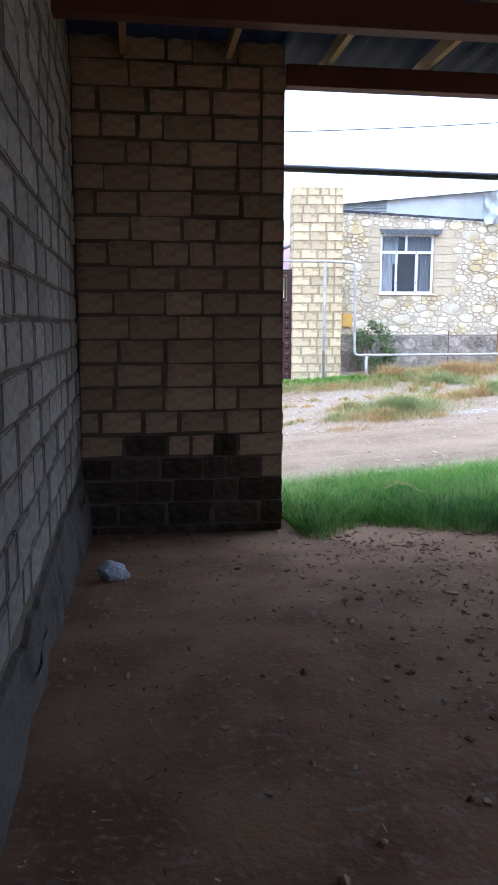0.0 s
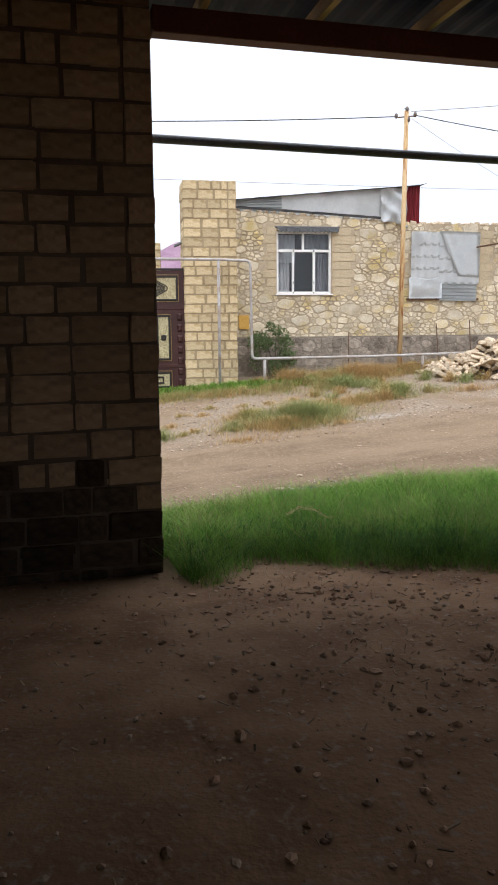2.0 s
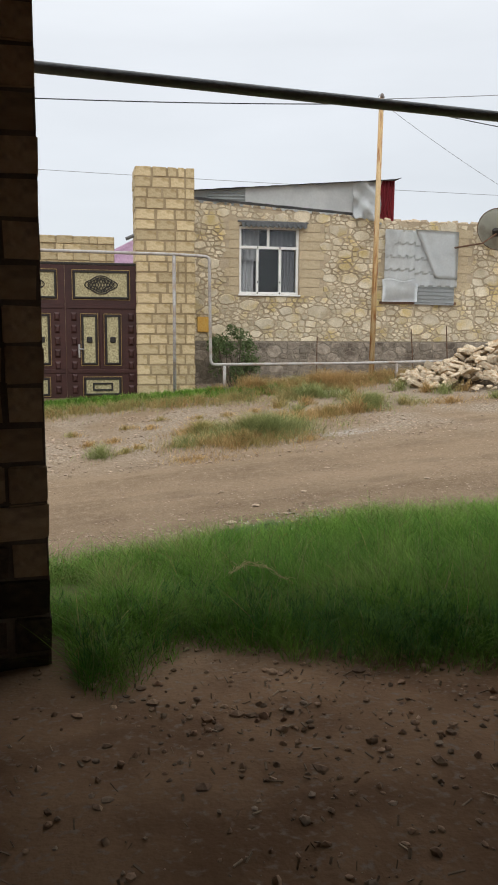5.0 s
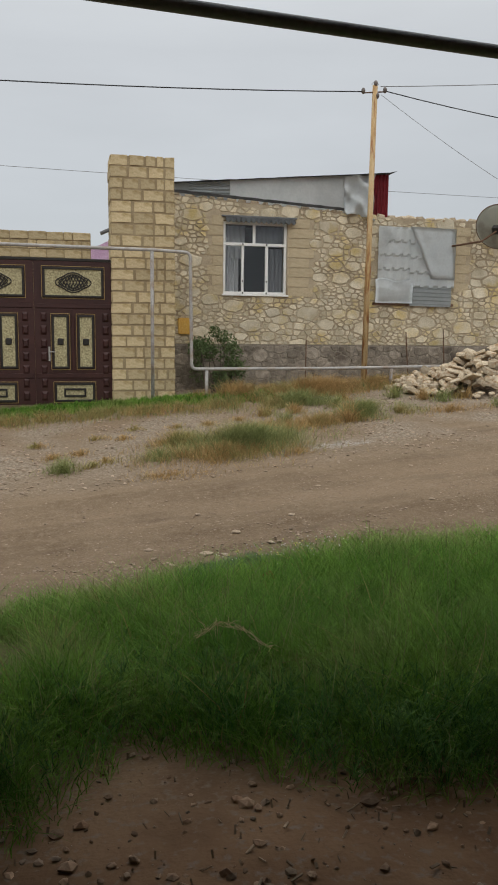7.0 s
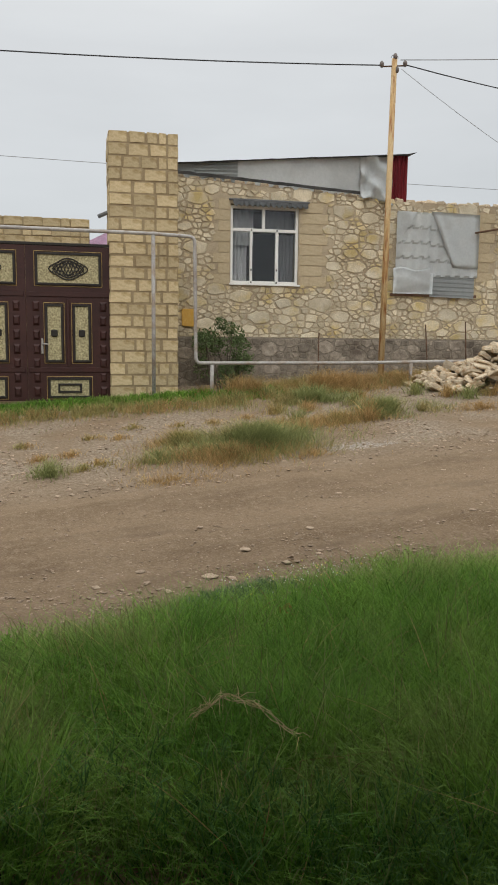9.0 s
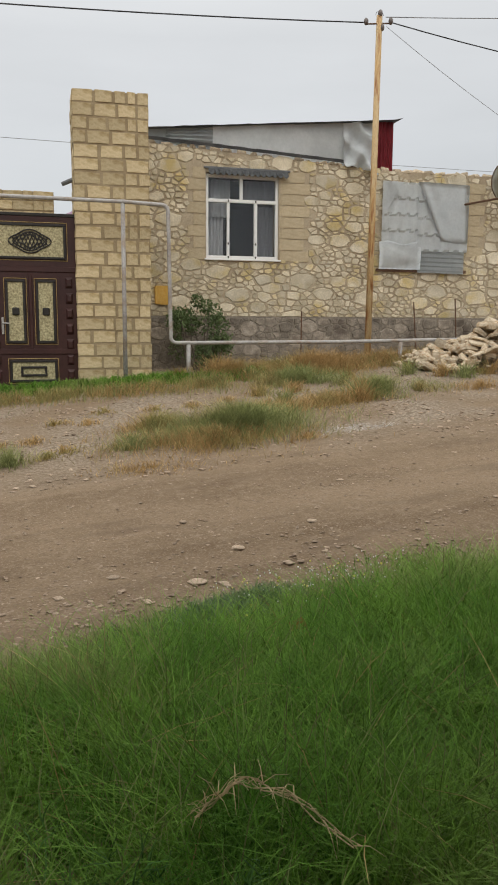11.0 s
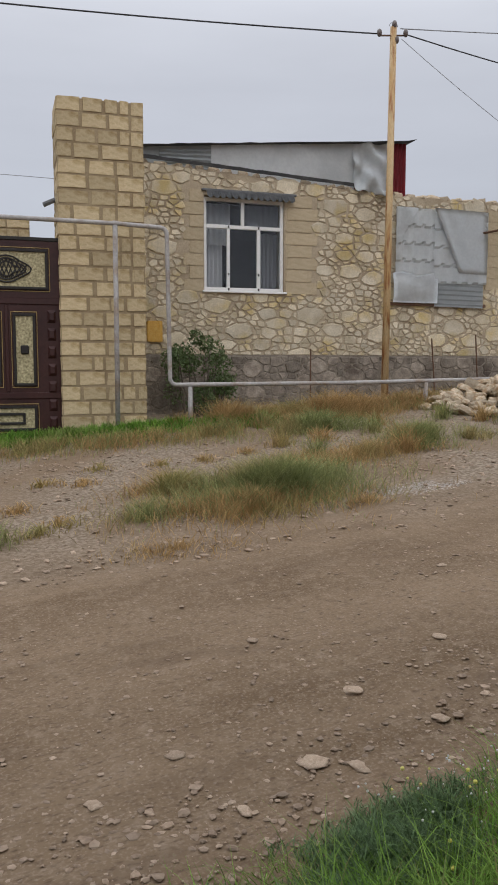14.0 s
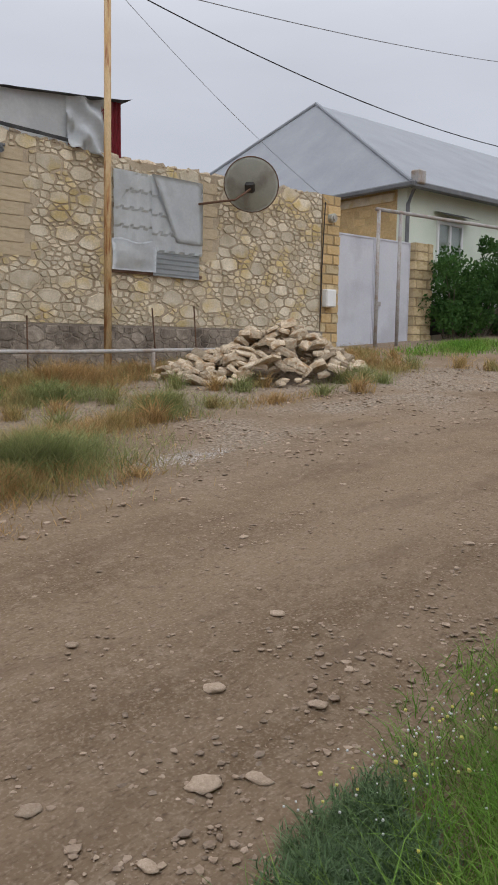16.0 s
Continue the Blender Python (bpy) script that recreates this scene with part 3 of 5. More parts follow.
rubble_house = thing("stone_house", HOUSE, "low rubble-stone house with a dark stone base and shed roof", "house")
bm = bmesh.new()
box(1.0, WIN[0], WV + 0.02, WV + 0.45, 1.1, 3.80, 0, bm)
box(WIN[1], 10.5, WV + 0.02, WV + 0.45, 1.1, 3.80, 0, bm)
box(WIN[0], WIN[1], WV + 0.02, WV + 0.45, 1.1, WIN[2], 0, bm)
box(WIN[0], WIN[1], WV + 0.02, WV + 0.45, WIN[3], 3.80, 0, bm)
house_wall = part("wall", bm, M_STONE_MORTAR, rubble_house, "cream rubble stone set in tan mortar")
bm = bmesh.new()
for a, b in ((1.0, 5.6), (5.6, 10.5)):
    vs = [bm.verts.new((u, y, z)) for y in (WV + 0.021, WV + 0.449) for u, z in ((a, 3.79), (b, 3.79), (b, wall_top(b) - 0.03), (a, wall_top(a) - 0.03))]
    for f in ((0, 1, 2, 3), (7, 6, 5, 4), (0, 4, 5, 1), (1, 5, 6, 2), (2, 6, 7, 3), (3, 7, 4, 0)):
        bm.faces.new([vs[k] for k in f])
bmesh.ops.recalc_face_normals(bm, faces=bm.faces[:])
part("wall_head", bm, M_STONE_MORTAR, rubble_house, "uneven top of the rubble wall")
base_wall = part("base_wall", box(0.9, 10.55, WV - 0.03, WV + 0.45, -0.2, 1.12), M_DARK_MORTAR, rubble_house, "dark grey rubble base")
# back and side walls close the house
bm = box(1.0, 1.4, WV + 0.45, WV + 5, -0.2, 3.8)
box(10.1, 10.5, WV + 0.45, WV + 5, -0.2, 3.8, 0, bm)
box(1.0, 10.5, WV + 5, WV + 5.3, -0.2, 3.8, 0, bm)
part("rear_wall", bm, M_STONE_MORTAR, rubble_house)
# flat deck under the shed roof
part("deck", box(1.4, 10.1, WV + 0.45, WV + 5, 3.6, 3.78), M_ROOFTOP, rubble_house, "flat dark roof deck")

# window with uPVC frame
window = thing("window_1", HOUSE @ pose(0, WV + 0.07, 0), "white uPVC window with grey curtain and open dark pane", "window", kind="structure")
a0, a1, b0, b1 = WIN
part("window_frame", frame_bm(a0, a1, b0, b1 - 0.02, 0.055, 0.0, 0.07), M_PVC, window, "white plastic frame")
part("transom", box(a0 + 0.055, a1 - 0.055, 0.003, 0.067, 3.14, 3.20, 0.005), M_PVC, window)
part("mullion", box(2.875, 2.93, 0.003, 0.067, 3.20, b1 - 0.075, 0.005), M_PVC, window)
part("mullion", box(2.635, 2.685, 0.003, 0.067, b0 + 0.055, 3.14, 0.005), M_PVC, window)
part("mullion", box(3.145, 3.205, 0.003, 0.067, b0 + 0.055, 3.14, 0.005), M_PVC, window)
for p0, p1, q0, q1 in ((a0 + 0.05, 2.64, b0 + 0.05, 3.145), (3.20, a1 - 0.05, b0 + 0.05, 3.145), (a0 + 0.05, 2.88, 3.195, b1 - 0.07), (2.925, a1 - 0.05, 3.195, b1 - 0.07), (2.68, 3.15, b0 + 0.05, 3.145)):
    g = part("pane", box(p0, p1, 0.03, 0.036, q0, q1), M_GLASS, window)
    g.visible_shadow = False
part("window_sill", box(a0 - 0.03, a1 + 0.03, -0.10, 0.0, b0 - 0.035, b0 - 0.003, 0.006), M_PVC, window, "white sill")
for hx, hz in ((2.66, 3.17), (3.17, 3.17), (2.66, b0 + 0.03), (3.17, b0 + 0.03), (2.66, 2.42), (3.17, 2.42)):
    part("hinge", box(hx - 0.012, hx + 0.012, -0.014, 0.002, hz - 0.02, hz + 0.02, 0.003), M_GATE_DARK, window)
room = part("room", frame_bm(1.5, 4.4, 1.2, 3.58, 0.05, 0.39, 3.4), M_ROOM, window, "dim room behind the glass")
part("room_wall", box(1.5, 4.4, 3.4, 3.5, 1.2, 3.58), M_ROOM, window)


def curtain_bm(x0, x1, z0, z1, waves, amp):
    bm = bmesh.new()
    n = 60
    r0, r1 = [], []
    for i in range(n + 1):
        x = x0 + (x1 - x0) * i / n
        y = amp * math.sin(waves * 2 * math.pi * i / n) + amp * 0.4 * math.sin(waves * 4.7 * i / n)
        r0.append(bm.verts.new((x, y, z0)))
        r1.append(bm.verts.new((x, y * 0.7, z1)))
    for i in range(n):
        bm.faces.new((r0[i], r0[i + 1], r1[i + 1], r1[i]))
    thicken(bm, 0.004)
    return bm


solid("curtain", curtain_bm(2.26, 2.62, 2.0, 3.55, 5, 0.03), M_CURTAIN, HOUSE @ pose(0, WV + 0.32, 0), "grey curtain drawn aside behind the window", "curtain", smooth=True)
solid("curtain", curtain_bm(2.30, 2.74, 2.9, 3.56, 4, 0.03), M_CURTAIN, HOUSE @ pose(0, WV + 0.26, 0), "short grey curtain behind the upper pane", "curtain", smooth=True)
M_SHEER = material("sheer_grey_curtain", (0.26, 0.26, 0.28), (0.34, 0.34, 0.36), 0.9, 4, 80, 0.1, vary=0.0, stretch=(6, 6, 0.5))
solid("curtain", curtain_bm(3.20, 3.56, 2.0, 3.12, 5, 0.025), M_SHEER, HOUSE @ pose(0, WV + 0.30, 0), "sheer grey curtain behind the narrow pane", "curtain", smooth=True)
solid("curtain", curtain_bm(2.95, 3.56, 3.17, 3.56, 6, 0.02), M_SHEER, HOUSE @ pose(0, WV + 0.24, 0), "sheer grey curtain behind the upper pane", "curtain", smooth=True)
# scalloped valance over the window
valance = thing("window_valance", HOUSE @ pose(0, WV - 0.03, 0), "grey scalloped metal valance over the window", "valance")
bm = bmesh.new()
nv = 56
tops = [bm.verts.new((2.27 + 1.48 * i / nv, 0, 3.70)) for i in range(nv + 1)]
lows = [bm.verts.new((2.27 + 1.48 * i / nv, -0.06, 3.62 - 0.045 * abs(math.sin(math.pi * i / 4)))) for i in range(nv + 1)]
for i in range(nv):
    bm.faces.new((tops[i], tops[i + 1], lows[i + 1], lows[i]))
thicken(bm, 0.006)
part("scalloped_strip", bm, M_PIPE_DARK, valance)
part("lintel_board", box(2.20, 3.80, 0.012, 0.05, 3.70, 3.735, 0.006), M_PIPE_DARK, valance, "dark steel lintel bar")

# shed roof above the wall: pale fascia sheets, dark edge, crumpled sheet, red end
top_roof = thing("lean_to_roof", HOUSE @ pose(0, WV + 0.10, 0), "patched lean-to roof of pale sheets with a dark felt edge", "roof")


def fascia(u0, u1, mat, ribs, amp, y=0.0, drop=0.0, name="fascia_sheet", label="pale metal fascia sheet", top_off=0.0):
    bm = bmesh.new()
    n = max(12, ribs * 6)
    lo, hi = [], []
    for i in range(n + 1):
        u = u0 + (u1 - u0) * i / n
        dy = amp * math.sin(2 * math.pi * ribs * i / n)
        lo.append(bm.verts.new((u, y + dy, wall_top(u) - 0.06 - drop)))
        hi.append(bm.verts.new((u, y + dy, 4.33 + 0.093 * (u - 1.3) + top_off)))
    for i in range(n):
        bm.faces.new((lo[i], lo[i + 1], hi[i + 1], hi[i]))
    thicken(bm, 0.004)
    return part(name, bm, mat, top_roof, label)


fascia(1.1, 1.62, M_SHEET_DULL, 1, 0.01, 0.03)
bm = bmesh.new()
rows_c = []
for j in range(25):
    z_t = j / 24
    row = []
    for i in range(7):
        u = 1.55 + 0.85 * i / 6
        z = wall_top(u) - 0.06 + (4.33 + 0.093 * (u - 1.3) - wall_top(u) + 0.06) * z_t
        row.append(bm.verts.new((u, 0.012 * math.sin(z_t * 6 * 2 * math.pi), z)))
    rows_c.append(row)
for ra, rb in zip(rows_c, rows_c[1:]):
    for i in range(6):
        bm.faces.new((ra[i], ra[i + 1], rb[i + 1], rb[i]))
thicken(bm, 0.004)
part("corrugated_patch", bm, M_SHEET_DULL, top_roof, "grey sheet with horizontal ribs")
fascia(2.38, 3.9, M_FASCIA, 1, 0.006, -0.012)
fascia(3.88, 4.88, M_FASCIA, 1, 0.006, 0.008)
bm = bmesh.new()
lo, hi = [], []
for k in range(31):
    u = 1.1 + 3.72 * k / 30
    lo.append(bm.verts.new((u, -0.13, wall_top(u) + 0.015 + 0.015 * noise.noise((k * 0.6, 0, 1)))))
    hi.append(bm.verts.new((u, -0.12, wall_top(u) + 0.075 + 0.012 * noise.noise((k * 0.6, 4, 1)))))
for k in range(30):
    bm.faces.new((lo[k], lo[k + 1], hi[k + 1], hi[k]))
thicken(bm, 0.02)
part("foot_strip", bm, M_ROOFTOP, top_roof, "dark felt strip along the foot of the fascia")
# crumpled sheet
bm = bmesh.new()
nn = 18
grid = []
for j in range(nn + 1):
    row = []
    for i in range(nn + 1):
        s, q = i / nn, j / nn
        u = 4.84 + 0.68 * s - 0.06 * q * (1 - q)
        z = (wall_top(u) - 0.08 + 0.05 * math.sin(5 * s)) * (1 - q) + (4.33 + 0.093 * (u - 1.3) - 0.01) * q
        y = -0.08 + 0.16 * noise.noise((s * 3.1, q * 3.0, 4.2)) + 0.09 * abs(math.sin(4 * s + 5 * q)) - 0.16 * (1 - q) ** 2
        row.append(bm.verts.new((u, y, z)))
    grid.append(row)
for ra, rb in zip(grid, grid[1:]):
    for i in range(nn):
        bm.faces.new((ra[i], ra[i + 1], rb[i + 1], rb[i]))
thicken(bm, 0.003)
part("crumpled_sheet", bm, M_SHEET, top_roof, "crumpled silver sheet metal", smooth=True)
# red end sheet with vertical ribs
bm = bmesh.new()
lo, hi = [], []
for i in range(41):
    s = i / 40
    u, y = 5.47 + 0.40 * s, -0.02 + 0.06 * s + 0.014 * math.sin(s * 5 * 2 * math.pi)
    lo.append(bm.verts.new((u, y, 3.86)))
    hi.append(bm.verts.new((u, y, 4.33 + 0.093 * (u - 1.3) - 0.005)))
for i in range(40):
    bm.faces.new((lo[i], lo[i + 1], hi[i + 1], hi[i]))
thicken(bm, 0.004)
part("red_end_sheet", bm, M_RED, top_roof, "dark red corrugated end sheet")
bm = bmesh.new()
rv = []
for y in (-0.12, 4.4):
    rv.append([bm.verts.new((1.0 + 5.0 * i / 30, y + 0.02 * noise.noise((i * 0.9, y, 0)), 4.335 + 0.093 * (5.0 * i / 30 - 0.3) + 0.012 * noise.noise((i * 0.7, y, 2)) + (0.03 if i == 30 else 0))) for i in range(31)])
for i in range(30):
    bm.faces.new((rv[0][i], rv[0][i + 1], rv[1][i + 1], rv[1][i]))
thicken(bm, -0.035)
part("roof_sheet", bm, M_ROOFTOP, top_roof, "dark roof sheet with ragged edge")
bm = box(5.80, 5.85, 0.08, 4.3, 3.78, 4.70)
part("end_wall", bm, M_RED, top_roof)

# ---------------- patched sheet-metal shutter ----------------
shutter = thing("sheet_metal_shutter", HOUSE @ pose(0, WV - 0.05, 0), "patchwork of silver roofing sheets covering a window opening", "shutter")


def tile_sheet(name, u0, u1, z0, z1, mat, y, ribs, steps, label, slope=0.0):
    bm = bmesh.new()
    ni, nj = ribs * 6, max(2, steps * 8)
    g = []
    for j in range(nj + 1):
        row = []
        for i in range(ni + 1):
            s, q = i / ni, j / nj
            w = math.sin(2 * math.pi * ribs * s)
            saw = ((q * steps + 0.10 * w) % 1.0) if steps else 0
            row.append(bm.verts.new((u0 + (u1 - u0) * s, y - 0.005 * w - 0.022 * (1 - saw) * (steps > 0), z0 + (z1 - z0) * q + slope * s)))
        g.append(row)
    for ra, rb in zip(g, g[1:]):
        for i in range(ni):
            bm.faces.new((ra[i], ra[i + 1], rb[i + 1], rb[i]))
    thicken(bm, 0.003)
    return part(name, bm, mat, shutter, label)


tile_sheet("tile_sheet", 5.60, 6.36, 2.46, 3.64, M_SHEET, 0.0, 4, 4, "silver tile-profiled sheet")
tile_sheet("tile_sheet", 6.33, 7.39, 2.38, 3.63, M_SHEET, -0.025, 5, 4, "silver tile-profiled sheet")
bm = bmesh.new()
g = []
for j in range(15):
    q = j / 14
    g.append([bm.verts.new((5.55 + 0.86 * i / 10, -0.03 - 0.055 * math.sin(math.pi * q) ** 2 * (0.6 + 0.4 * math.sin(i * 0.5)) + 0.02 * noise.noise((i * 0.35, q * 3, 6)), 2.03 + (0.50 + 0.03 * math.sin(i * 0.8)) * q)) for i in range(11)])
for ra, rb in zip(g, g[1:]):
    for i in range(10):
        bm.faces.new((ra[i], ra[i + 1], rb[i + 1], rb[i]))
thicken(bm, 0.003)
part("plain_sheet", bm, M_SHEET, shutter, "smooth bulging bent sheet", smooth=True)
bm = bmesh.new()
g = []
for j in range(19):
    g.append([bm.verts.new((6.36 + 0.98 * i / 4, -0.02 + 0.004 * math.sin(j / 18 * 6 * 2 * math.pi), 1.98 + 0.50 * j / 18 - 0.004 * i)) for i in range(5)])
for ra, rb in zip(g, g[1:]):
    for i in range(4):
        bm.faces.new((ra[i], ra[i + 1], rb[i + 1], rb[i]))
thicken(bm, 0.003)
part("ribbed_sheet", bm, M_SHEET_DULL, shutter, "dull sheet with horizontal ribs")
# smooth loose sheet lying over the profiled ones, its long edge curled
bm = bmesh.new()
g = []
for j in range(13):
    q = j / 12
    a, b = 6.30 + 0.52 * q, 7.385
    g.append([bm.verts.new((a + (b - a) * i / 8, -0.060 - 0.035 * math.exp(-i * 1.3) * math.sin(math.pi * min(1, q + 0.15)) + 0.010 * noise.noise((i * 0.5, q * 4, 3)), 3.655 - 1.08 * q - 0.02 * i / 8)) for i in range(9)])
for ra, rb in zip(g, g[1:]):
    for i in range(8):
        bm.faces.new((ra[i], ra[i + 1], rb[i + 1], rb[i]))
thicken(bm, 0.004)
part("flap", bm, M_SHEET, shutter, "smooth loose sheet with a curled edge", smooth=True)
bm = bmesh.new()
v = [bm.verts.new(p) for p in ((5.60, -0.034, 2.98), (5.60, -0.036, 3.645), (6.02, -0.036, 3.64))]
bm.faces.new(v)
thicken(bm, 0.004)
part("corner_patch", bm, M_SHEET, shutter, "smooth corner piece of sheet")
part("batten", box(5.52, 7.42, 0.005, 0.045, 1.985, 2.04, 0.004), M_RUST, shutter)

# ---------------- utility pole, wires ----------------
pole_z0 = house_ground(5.12, 0.7)
pole = thing("utility_pole", HOUSE @ pose(5.12, 0.7, pole_z0), "tall rusty yellow steel pole by the stone house", "pole")
ph = 6.28 - pole_z0
part("shaft", tube([(0, 0, -0.3), (0.03, 0, ph * 0.5), (0.06, 0, ph)], 0.062, 14, r1=0.052), M_POLE, pole, "steel tube with flaking yellow paint", smooth=True)
part("cross_arm", tube([(-0.20, 0, ph - 0.16), (0.30, 0, ph - 0.10)], 0.014, 8), M_RUST, pole, "short iron arm")
for dx, dz in ((-0.20, -0.13), (0.26, -0.08), (0.06, 0.03), (0.10, -0.20)):
    bm = bmesh.new()
    bmesh.ops.create_uvsphere(bm, u_segments=10, v_segments=6, radius=0.042)
    for vv in bm.verts:
        vv.co.z *= 1.5
    bmesh.ops.translate(bm, vec=(dx, -0.03, ph + dz), verts=bm.verts)
    part("insulator", bm, M_CERAMIC, pole, "dark ceramic insulator", smooth=True)
part("wire_loop", tube([(0.07 * math.cos(a) + 0.06, 0, ph + 0.01 + 0.06 * math.sin(a)) for a in (i * math.pi / 10 for i in range(11))], 0.006, 6), M_WIRE_PALE, pole, "loop of thin cable")
PT = (5.18, 0.68, 6.16)
for name, pts, r, mat, lab in (
        ("power_cable", sag((4.95, 0.68, 6.14), (-24.0, 0.4, 6.6), 0.65, 30), 0.011, M_WIRE, "black overhead cable along the street"),
        ("power_cable", sag((5.42, 0.68, 6.18), (26.0, 0.9, 6.9), 0.95, 30), 0.010, M_WIRE, "black overhead cable along the street"),
        ("power_cable", sag((5.30, 0.7, 6.27), (30.0, 2.5, 10.9), 0.5, 30), 0.008, M_WIRE_PALE, "thin grey overhead cable"),
        ("service_cable", sag((5.30, 0.66, 6.10), (10.62, 1.28, 3.72), 0.13, 20), 0.0045, M_WIRE_PALE, "thin cable dropping from pole to house wall"),
        ("far_cable", sag((-40, 22, 9.3), (60, 22, 8.6), 0.6, 20), 0.012, M_WIRE_PALE, "far thin overhead wire")):
    c = thing(name, HOUSE, lab, "cable", group="overhead cables")
    part("strand", tube(pts, r, 6), mat, c, smooth=True)
    if name == "far_cable":
        for end in (pts[0], pts[-1]):
            part("post", tube([(end.x, end.y, -3), (end.x, end.y, end.z + 0.2)], 0.09, 8), M_POLE, c, "far pole")

# ---------------- gas pipes ----------------
gas = thing("gas_pipe", HOUSE @ pose(0, -0.4, 0), "grey gas pipe over the gate and along the house", "pipe")
run = [Vector((-14, 0, 2.86)), Vector((0.6, 0, 2.80))] + bend((0.6, 0, 2.80), (1.27, 0, 2.775), (1.30, 0, 1.5), 0.10) + bend((1.29, 0, 1.5), (1.30, 0, 0.675), (2.0, 0, 0.675), 0.10) + [Vector((4.0, 0, 0.69)), Vector((6.4, 0, 0.735)), Vector((8.4, 0.5, 0.77))]
part("pipe", tube(run, 0.030, 12), M_PIPE, gas, smooth=True)
for u, zt in ((0.58, 2.78), (1.58, 0.65), (5.25, 0.69), (-4.6, 2.8)):
    part("post", tube([(u, 0, house_ground(u, -0.4) - 0.2), (u, 0, zt)], 0.033, 12), M_PIPE, gas, "grey steel post", smooth=True)
part("weld_collar", tube([(0.55, 0, 2.80), (0.62, 0, 2.80)], 0.037, 12), M_PIPE, gas)

gas2 = thing("gas_pipe", HOUSE @ pose(0, 0.8, 0), "grey gas pipe on two posts in front of the metal gate", "pipe")
part("pipe", tube([(11.52, 0, 3.64), (16.0, 0, 3.72), (30, 0, 4.0)], 0.04, 12), M_PIPE, gas2, smooth=True)
for u in (11.60, 12.30, 20.0):
    part("post", tube([(u, 0, house_ground(u, 0.8) - 0.2), (u, 0, 3.63)], 0.04, 12), M_PIPE, gas2, "grey steel post", smooth=True)

# ---------------- satellite dish ----------------
dish = thing("satellite_dish", HOUSE @ pose(8.17, 0.85, 3.67), "weathered grey satellite dish on an arm from the stone wall", "satellite dish")
aim = Vector((0.62, 0.62, 0.42)).normalized()
q = aim.to_track_quat("Z", "Y").to_matrix().to_4x4()
bm = bmesh.new()
rings = []
for j in range(9):
    r = 0.49 * j / 8
    rings.append([bm.verts.new((r * math.cos(2 * math.pi * k / 36), r * math.sin(2 * math.pi * k / 36), 0.13 * (r / 0.49) ** 2 - 0.13)) for k in range(36)] if j else [bm.verts.new((0, 0, -0.13))])
for k in range(36):
    bm.faces.new((rings[0][0], rings[1][k], rings[1][(k + 1) % 36]))
for ra, rb in zip(rings[1:], rings[2:]):
    for k in range(36):
        bm.faces.new((ra[k], ra[(k + 1) % 36], rb[(k + 1) % 36], rb[k]))
thicken(bm, 0.008)
bmesh.ops.transform(bm, matrix=q, verts=bm.verts)
part("reflector", bm, M_DISH, dish, "grey weathered bowl", smooth=True)
bm = tube([(0.49 * math.cos(2 * math.pi * k / 36), 0.49 * math.sin(2 * math.pi * k / 36), 0) for k in range(37)], 0.010, 6, closed_ends=False)
bmesh.ops.transform(bm, matrix=q, verts=bm.verts)
part("rim", bm, M_RUST, dish, "dark rolled rim")
bm = box(-0.08, 0.10, -0.09, 0.09, -0.24, -0.12, 0.03)
bmesh.ops.transform(bm, matrix=q, verts=bm.verts)
part("mount", bm, M_GATE_DARK, dish, "dark mounting bracket")
part("arm", tube([-aim * 0.22 + Vector((0, 0, -0.02)), (-0.45, -0.1, -0.33), (-0.93, 0.46, -0.40)], 0.02, 8), M_RUST, dish, "rusty steel arm")
part("wall_plate", box(-1.0, -0.88, 0.44, 0.50, -0.55, -0.25, 0.005), M_RUST, dish)

# ---------------- right end: block pier, metal gate, house ----------------
pier = solid("end_pier", box(10.5, 11.0, WV - 0.005, WV + 0.5, 0.3, 3.88), M_MORTAR, HOUSE, "yellow block pier ending the stone wall", "pier")
meter = thing("meter_box", HOUSE @ pose(10.66, WV - 0.06, 1.62), "white electric meter box on the pier", "meter box")
part("body", box(-0.14, 0.14, -0.10, 0.05, 0, 0.36, 0.015), M_PVC, meter)
part("lid", box(-0.125, 0.125, -0.112, -0.10, 0.02, 0.34, 0.005), M_PVC, meter)
part("conduit", tube([(-0.19, 0.03, -0.3), (-0.2, 0.0, 0.8), (-0.14, 0.0, 2.1)], 0.012, 6), M_WIRE, meter, "black cable up the wall")
bell = thing("round_junction", HOUSE @ pose(10.72, WV - 0.06, 3.42), "small round cream junction box on the pier", "junction box")
bm = tube([(0, -0.07, 0), (0, 0.05, 0)], 0.09, 16)
part("body", bm, M_DISH, bell)
part("cap", tube([(0, -0.10, 0), (0, -0.07, 0)], 0.05, 12), M_DISH, bell)

mgate = thing("metal_gate", HOUSE @ pose(11.02, WV + 0.12, 0.70), "pale lilac-grey painted sheet-metal double gate", "gate")
for i, (a, b) in enumerate(((0.02, 1.24), (1.26, 2.48))):
    lf = part("leaf", box(a, b, 0, 0.03, 0.02, 2.50, 0.004), M_WHITE_GATE, mgate, "flat painted steel sheet")
    part("leaf_frame", frame_bm(a, b, 0.02, 2.50, 0.04, -0.012, 0.0), M_WHITE_GATE, lf)
part("latch", box(1.30, 1.46, -0.05, -0.004, 1.02, 1.12, 0.006), M_PIPE, mgate, "small steel latch")
part("sill_bar", box(0, 2.5, -0.05, 0.05, -0.08, 0.01, 0.005), M_PIPE, mgate)
gpier = solid("gate_pier", box(13.55, 14.22, WV + 0.02, WV + 0.6, 0.4, 3.20), M_MORTAR, HOUSE, "yellow block pier beside the metal gate", "pier")

